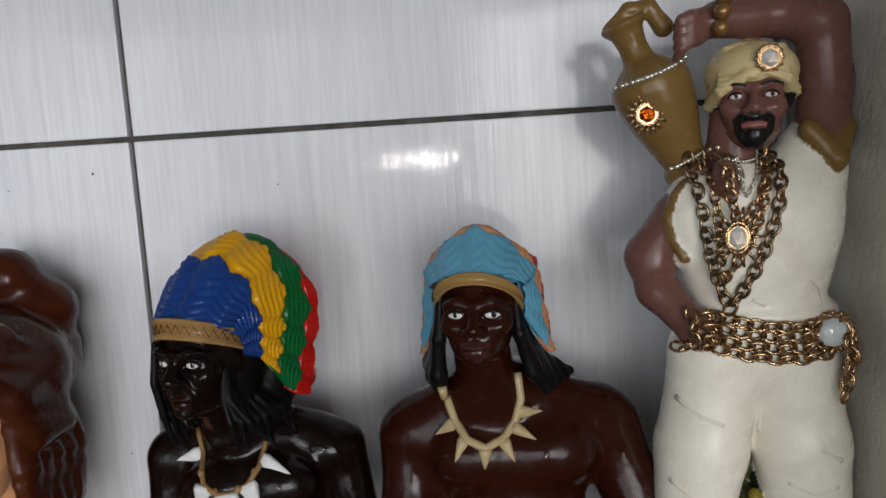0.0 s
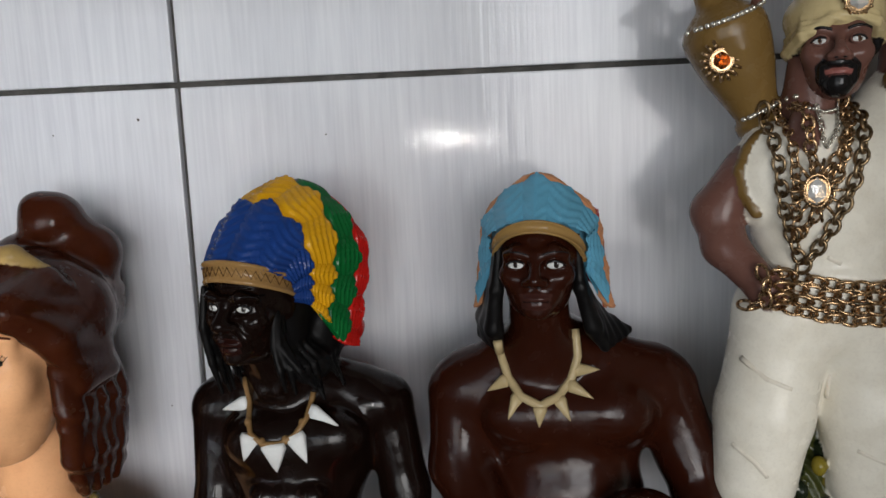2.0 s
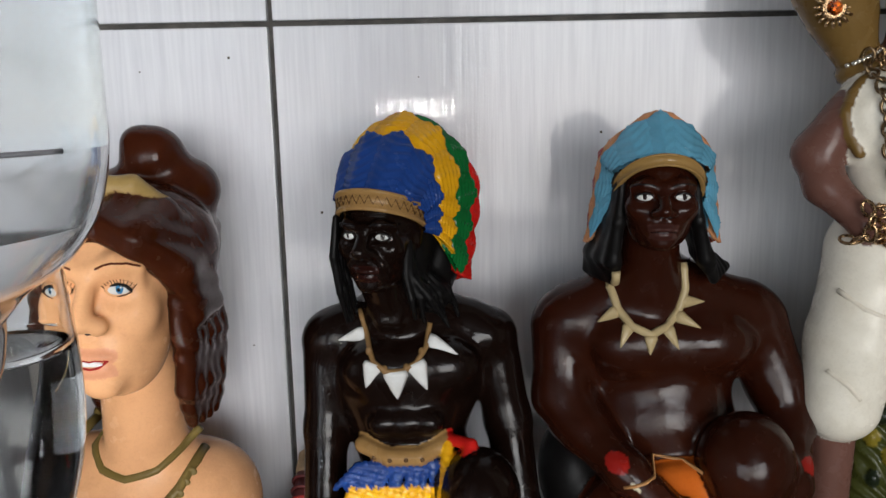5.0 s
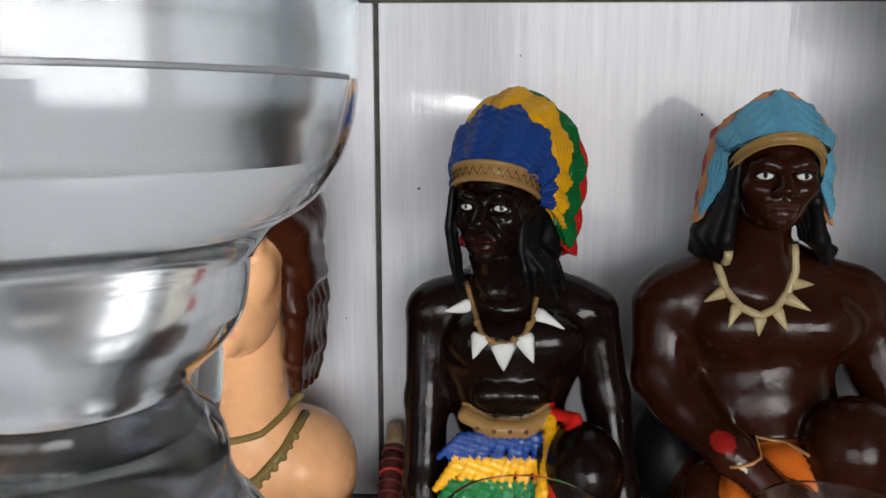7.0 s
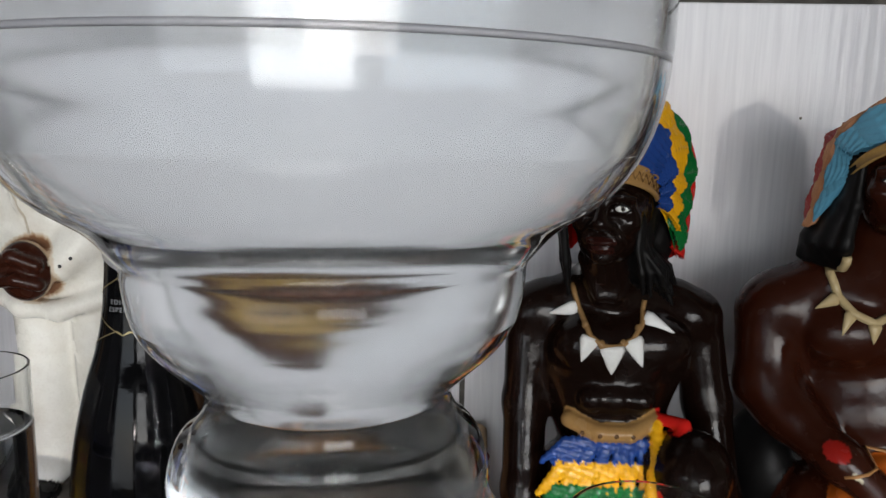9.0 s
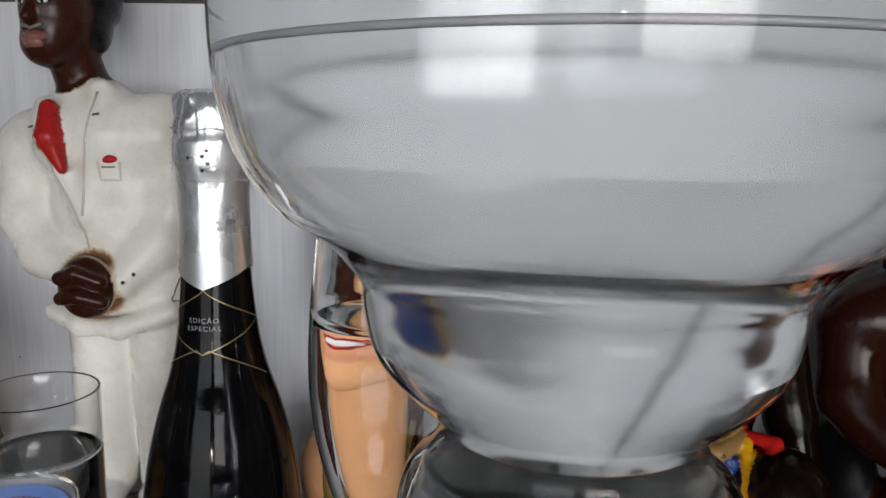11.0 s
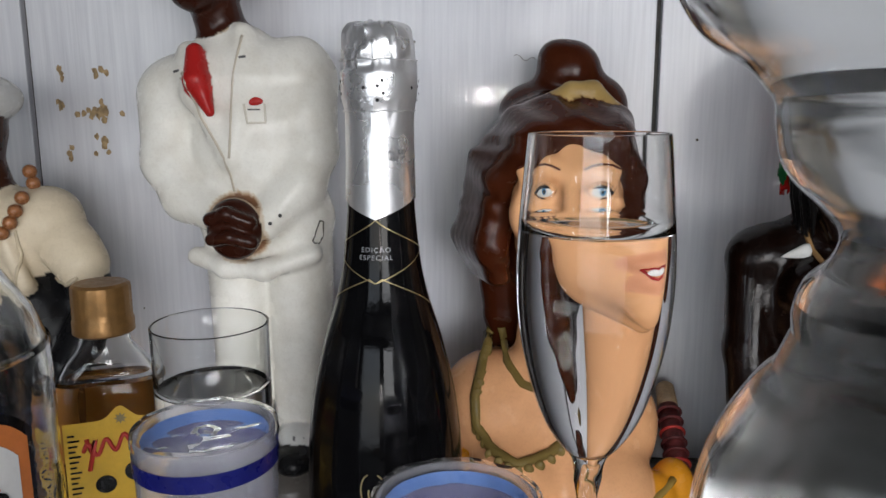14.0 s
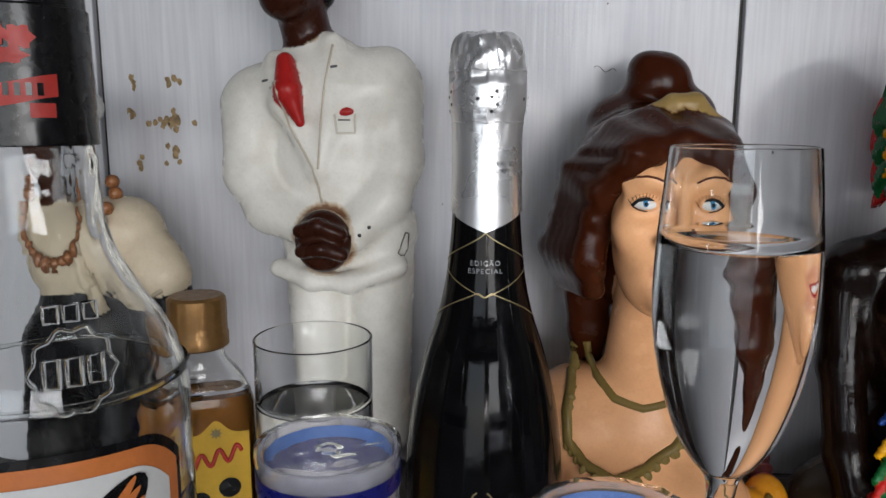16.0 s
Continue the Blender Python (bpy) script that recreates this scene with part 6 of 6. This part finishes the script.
# sparkling wine bottle
def wine_bottle(loc):
    ob = thing("wine_bottle", loc, "black sparkling wine bottle with silver foil neck", "bottle")
    body = smooth_profile([(0.034, 0.0), (0.0425, 0.003), (0.0442, 0.012), (0.0442, 0.05), (0.0432, 0.08), (0.0395, 0.11), (0.0325, 0.14), (0.0255, 0.162), (0.0212, 0.182), (0.0187, 0.205), (0.0178, 0.225), (0.0172, 0.262), (0.0165, 0.285), (0.0, 0.286)], 5)
    part("body", lathe([(0, 0.001)] + body, 72), M_GREEN_GLASS, ob)
    at = lerp_profile(body[:-3])
    foil = smooth_profile([(0.0190, 0.212), (0.0184, 0.235), (0.0182, 0.258), (0.0191, 0.266), (0.0199, 0.27), (0.0201, 0.28), (0.0196, 0.29), (0.0189, 0.298), (0.017, 0.304), (0.012, 0.3065), (0.0, 0.307)], 5)
    bm = lathe(foil, 96)
    for v in bm.verts:
        a, z = math.atan2(v.co.y, v.co.x), v.co.z
        if z < 0.24:
            # the lower edge is cut to a point in front
            d = abs((a + math.pi / 2 + math.pi) % (2 * math.pi) - math.pi)
            edge = 0.207 + 0.0095 * min(1.0, d / 1.25)
            v.co.z = edge + (z - 0.212) * (0.24 - edge) / 0.028
        crease = 0.0007 * noise.noise(Vector((v.co.x * 190, v.co.y * 190, z * 120))) + 0.0008 * abs(noise.noise(Vector((math.cos(a) * 7, math.sin(a) * 7, z * 60))))
        crease -= 0.0005 if z > 0.284 else 0.0
        amt = 2.4 if z > 0.284 else (0.7 if 0.25 < z < 0.268 else 0.02)
        if z < 0.306:
            v.co.x *= 1 + crease * amt / 0.019
            v.co.y *= 1 + crease * amt / 0.019
        v.co.z += 0.6 * crease * amt
    part("foil", bm, M_FOIL, ob, "crumpled silver foil capsule")
    fat = lerp_profile(foil[:-4])
    for z in (0.262, 0.2875):
        part("seam", tube([(fat(z) * 1.02 * math.cos(t), fat(z) * 1.02 * math.sin(t), z + 0.0004 * math.sin(9 * t)) for t in [2 * math.pi * k / 60 for k in range(60)]], 0.0004, 5, True), M_FOIL, ob)
    for a0 in (-0.05, 1.25, -1.35, 2.5):
        for dx, dz in ((-0.0035, 0.0), (0.0035, 0.0008), (0.0062, -0.0028), (0.0032, -0.0062), (0.0058, 0.0035)):
            part("hole", wrap(disc(dx + a0 * fat(0.274), 0.2735 + dz, 0.0009, 0.0009, n=10), fat, 0.0009), M_DARKINK, ob)
    g = lambda z: at(z)

    def ribbon(pts, w=0.0003):
        b = bmesh.new()
        prev = None
        m = len(pts)
        for i, (x, z) in enumerate(pts):
            dx, dz = pts[min(m - 1, i + 1)][0] - pts[max(0, i - 1)][0], pts[min(m - 1, i + 1)][1] - pts[max(0, i - 1)][1]
            L = math.hypot(dx, dz)
            cur = (b.verts.new((x + dz / L * w, 0, z - dx / L * w)), b.verts.new((x - dz / L * w, 0, z + dx / L * w)))
            if prev:
                b.faces.new((prev[0], cur[0], cur[1], prev[1]))
            prev = cur
        return b
    for q in (-1, 1):
        part("gold_line", wrap(ribbon([(q * 0.036 * (u - 0.0), 0.207 - 0.0185 * u ** 0.8) for u in [k / 14 for k in range(15)]]), g, 0.0004), M_GOLDLINE, ob)
        part("gold_line", wrap(ribbon([(q * (0.04 - 0.08 * u), 0.193 - 0.0335 * u + 0.006 * math.sin(math.pi * u) * (1 if u > 0.5 else -1) * 0.3) for u in [k / 24 for k in range(25)]]), g, 0.0004), M_GOLDLINE, ob)
    for text, z in (("EDIÇÃO", 0.1905), ("ESPECIAL", 0.1865)):
        part("lettering", wrap(shifted(lettering(text, 0.0036, 1.25), 0, 0, z), g, 0.0005), M_SILVERINK, ob)
    for text, z in (("VAL 220", 0.2405), ("L 491 15", 0.2372)):
        part("lettering", wrap(shifted(lettering(text, 0.0031, 1.15), 0.0108, 0, z), fat, 0.0006), M_DARKINK, ob)
    arc = [(0.0062 * math.sin(t) * (1.0 if abs(t) < 2.4 else 0.8), 0.0705 - 0.0098 * math.cos(t)) for t in [radians(-150 + 300 * k / 24) for k in range(25)]]
    part("emblem", wrap(ribbon(arc, 0.0004), g, 0.0004), M_GOLDLINE, ob)
    part("emblem_drop", wrap(ribbon([(0.0022 * math.sin(t), 0.069 - 0.004 * math.cos(t)) for t in [radians(-120 + 260 * k / 12) for k in range(13)]], 0.0005), g, 0.0004), M_GOLDLINE, ob)
    part("brand_bar", wrap(sheet(-0.017, 0.022, 0.046, 0.051, 16, 2), g, 0.0004), M_SILVERINK, ob)
    ob.rotation_euler, ob.scale = (0, 0, radians(-2)), (1, 1, 1.01)
    return ob


wine_bottle((-0.1765, -0.1445, 0.0))

# flat amber flask with a gold cap
def flask(loc, turn):
    ob = thing("spirit_flask", loc, "flat amber spirit flask with a gold cap", "bottle")
    flat = lambda a, z: 1.0 if z > 0.146 else (1 / max(1e-3, (abs(math.cos(a)) ** 4 + abs(math.sin(a) / 0.6) ** 4) ** 0.25)) * min(1.0, (0.146 - z) / 0.02) + (1 - min(1.0, (0.146 - z) / 0.02))
    outer = smooth_profile([(0.0255, 0.0), (0.0282, 0.003), (0.0288, 0.02), (0.0288, 0.105), (0.027, 0.12), (0.0215, 0.132), (0.0155, 0.14), (0.0135, 0.146), (0.0135, 0.152), (0.0128, 0.165)], 4)
    prof = lerp_profile(outer)
    up = [(r, z) for r, z in outer if z > 0.1215]
    ring = up + [(r - 0.0014, z) for r, z in reversed(up)] + [up[0]]
    neck = lathe(ring, 64, flat)
    bmesh.ops.remove_doubles(neck, verts=neck.verts[:], dist=1e-6)
    bmesh.ops.recalc_face_normals(neck, faces=neck.faces[:])
    part("glass", neck, M_GLASS, ob).visible_shadow = False
    zs = [0.0065 + (0.121 - 0.0065) * k / 20 for k in range(21)]
    body = [(0, 0.0063)] + [(prof(z) + 0.0001, z) for z in zs] + [(0, 0.121)]
    part("liquor", lathe(body, 64, flat), M_SPIRIT, ob, "amber liquor").visible_shadow = False
    cap = [(0, 0.1785), (0.0138, 0.1785), (0.0155, 0.177), (0.0158, 0.174), (0.0158, 0.158), (0.0165, 0.1565), (0.0165, 0.1495), (0.0152, 0.1485), (0, 0.1485)]
    part("cap", lathe(cap, 60, lambda a, z: 1 + (0.012 * math.sin(40 * a) if z > 0.158 else 0)), M_GOLDCAP, ob, "ridged gold screw cap")
    y = -0.0178
    lab = new("label")
    lab.parent = ob
    lab.location = (0, y, 0)
    shape = lambda x, z: z + (0.008 * math.exp(-((x - 0.006) / 0.006) ** 2) if z > 0.1 else 0)
    part("paper", sheet(-0.0235, 0.0235, 0.02, 0.101, 24, 8, shape), M_YELLOW, lab, "yellow paper label", False)
    for k in range(22):
        z = 0.026 + 0.0032 * k
        part("print_bar", shifted(sheet(-0.0215, -0.018 + 0.0012 * (k % 3), z, z + 0.0012, 1, 1), 0, -0.0004, 0), M_BLACK, lab, "", False)
    wave = [(-0.014 + 0.033 * u, -0.0008, 0.0835 + 0.0065 * u + 0.0042 * math.sin(u * 22)) for u in [k / 40 for k in range(41)]]
    part("red_mark", tube(wave, 0.0012, 6), M_REDINK, lab)
    part("red_mark", tube([(-0.012, -0.0008, 0.091), (-0.0105, -0.0008, 0.083), (-0.0075, -0.0008, 0.0905), (-0.0115, -0.0008, 0.072)], 0.0014, 6), M_REDINK, lab)
    for x, z, r in ((-0.004, 0.062, 0.0055), (0.012, 0.068, 0.006)):
        part("dark_mark", shifted(disc(x, z, r, r), 0, -0.0005, 0), M_BLACK, lab, "", False)
    part("emblem", shifted(disc(0.006, 0.1015, 0.0036, 0.0036, n=16, shape=lambda a: 0.75 + 0.25 * math.cos(8 * a)), 0, -0.0005, 0), M_GOLDLINE, lab, "", False)
    ob.rotation_euler = (0, 0, radians(turn))
    ob.scale = (1, 1, 0.96)


flask((-0.3345, -0.1465, 0.0), 22)

# clear spirit bottle with a black cap and a painted label
def tall_bottle(loc):
    ob = thing("spirit_bottle", loc, "tall clear spirit bottle with a black screw cap", "bottle")
    outer = smooth_profile([(0.04, 0.0), (0.0445, 0.003), (0.0458, 0.012), (0.0458, 0.16), (0.045, 0.172), (0.0405, 0.186), (0.032, 0.2), (0.0245, 0.213), (0.0206, 0.226), (0.0196, 0.238), (0.0194, 0.248), (0.0178, 0.256), (0.0145, 0.262), (0.0145, 0.29)], 4)
    prof = lerp_profile(outer)
    inner = [(max(0.001, prof(z) - 0.0026), z) for r, z in reversed(outer) if z > 0.012]
    part("glass", lathe([(0, 0.002)] + outer + inner + [(0, 0.012)], 80, wobble=0.0005), M_GLASS, ob).visible_shadow = False
    cap = [(0, 0.312), (0.0175, 0.312), (0.0188, 0.3105), (0.019, 0.2965), (0.0198, 0.296), (0.0206, 0.253), (0.0206, 0.2525), (0.0192, 0.2525), (0.0192, 0.28), (0, 0.28)]
    part("cap", lathe(cap, 120, lambda a, z: 1 + (0.012 * math.sin(60 * a) if z > 0.2963 and z < 0.311 else 0)), M_BLACK, ob, "black ribbed screw cap")
    cr = lambda z: 0.0206 - (z - 0.2525) * 0.018
    for x, z, rx, rz in ((-0.009, 0.287, 0.006, 0.0045), (-0.001, 0.286, 0.005, 0.0042), (-0.005, 0.2805, 0.007, 0.003)):
        part("red_mark", wrap(disc(x, z, rx, rz, shape=lambda a: 0.85 + 0.15 * math.cos(6 * a)), cr, 0.0004), M_REDINK, ob)
    part("red_ribbon", wrap(sheet(-0.017, 0.009, 0.2665, 0.2735, 14, 2, lambda x, z: z + 0.0016 * math.sin(x * 140)), cr, 0.0004), M_REDINK, ob)
    part("red_ribbon", wrap(sheet(0.0005, 0.008, 0.2615, 0.266, 6, 1), cr, 0.0004), M_REDINK, ob)
    for k in range(6):
        part("print_bar", wrap(sheet(-0.013 + 0.0032 * k, -0.0113 + 0.0032 * k, 0.2683, 0.2722, 1, 1), cr, 0.0007), M_BLACK, ob)
    # embossed seal on the shoulder
    ring = [(0.0075 + 0.0125 * math.cos(t) * (1 + 0.07 * math.cos(10 * t)), 0.184 + 0.012 * math.sin(t) * (1 + 0.07 * math.cos(10 * t))) for t in [2 * math.pi * k / 48 for k in range(48)]]

    def on(x, z):
        r = prof(z)
        a = x / r - math.pi / 2
        return (r * math.cos(a), r * math.sin(a), z)
    part("seal", tube([on(x, z) for x, z in ring], 0.0008, 6, True), M_GLASS, ob)
    for x in (0.001, 0.0075, 0.014):
        part("seal_block", tube([on(x + dx, 0.184 + dz) for dx, dz in ((-0.0022, -0.004), (-0.0022, 0.004), (0.0022, 0.004), (0.0022, -0.004))], 0.001, 6, True), M_GLASS, ob)
    for x in (0.0015, 0.0075, 0.0135):
        part("seal_block", tube([on(x + dx, 0.2005 + dz) for dx, dz in ((-0.0022, -0.0024), (-0.0022, 0.0024), (0.0022, 0.0024), (0.0022, -0.0024))], 0.0008, 6, True), M_GLASS, ob)
    # label with rounded corners: black edge, orange border, white field
    for name, mat, w, z0, z1, lift in (("label_edge", M_BLACK, 0.0445, 0.04, 0.157, 0.0004), ("label_border", M_ORANGE, 0.042, 0.0425, 0.154, 0.0008), ("label_field", M_WHITE, 0.037, 0.0475, 0.148, 0.0012)):
        rnd = lambda x, z, w=w, z0=z0, z1=z1: (z0 + z1) / 2 + (z - (z0 + z1) / 2) * (1 - 0.16 * max(0, abs(x) / w - 0.62) ** 2 * 6.5) + 0.003 * (1 - (x / w) ** 2)
        part(name, wrap(sheet(-w, w, z0, z1, 40, 12, rnd), prof, lift), mat, ob)
    for k, (cx, cz, rx, rz, tr) in enumerate(((0.014, 0.135, 0.017, 0.0075, 0.75), (0.017, 0.124, 0.015, 0.0065, 0.25), (-0.014, 0.135, 0.017, 0.0075, -0.75 + math.pi), (-0.017, 0.124, 0.015, 0.0065, -0.25 + math.pi))):
        part("wing", wrap(disc(cx, cz, rx, rz, tr), prof, 0.0018), M_BLACK, ob)
        for j in (-1, 0, 1):
            part("wing_cell", wrap(disc(cx + 0.002 * math.cos(tr), cz + 0.0035 * j * math.cos(tr), rx * 0.72, rz * 0.24, tr + 0.16 * j), prof, 0.0022), M_ORANGE, ob)
    part("insect_body", wrap(disc(0, 0.128, 0.0045, 0.014), prof, 0.0025), M_ORANGE, ob)
    part("insect_head", wrap(disc(0, 0.143, 0.0038, 0.0034), prof, 0.0028), M_BLACK, ob)
    for k in range(3):
        part("print_bar", wrap(sheet(-0.026, 0.026, 0.066 + 0.009 * k, 0.071 + 0.009 * k, 20, 1), prof, 0.0018), M_BLACK, ob)
    ob.rotation_euler, ob.scale = (0, 0, radians(27)), (1, 1, 1.02)


tall_bottle((-0.3345, -0.288, 0.0))

# wrapped wooden handle leaning against the tiles
handle = thing("wrapped_handle", (0.012, -0.085, 0.008), "wooden handle wrapped in dark red cord leaning on tiles", "handle")
A, B = Vector((0, 0, 0)), Vector((0.001, 0.074, 0.058))
d = (B - A)
part("shaft", tube([A, A + d * 0.5, A + d * 0.8], [0.0075, 0.0078, 0.007], 14), M_WRAP, handle)
part("tip", tube([A + d * 0.8, A + d * 0.97, A + d * 1.0], [0.0074, 0.0066, 0.004], 14), M_STICK, handle, "pale wooden tip")
for k in range(9):
    c = A + d * (0.06 + 0.085 * k)
    q = d.to_track_quat("Z", "Y").to_matrix()
    part("cord_turn", tube([c + q @ Vector((0.0081 * math.cos(t), 0.0081 * math.sin(t), 0.0012 * math.sin(t))) for t in [2 * math.pi * j / 18 for j in range(18)]], 0.0012, 6, True), M_REDINK if k % 3 == 0 else M_WRAP, handle)
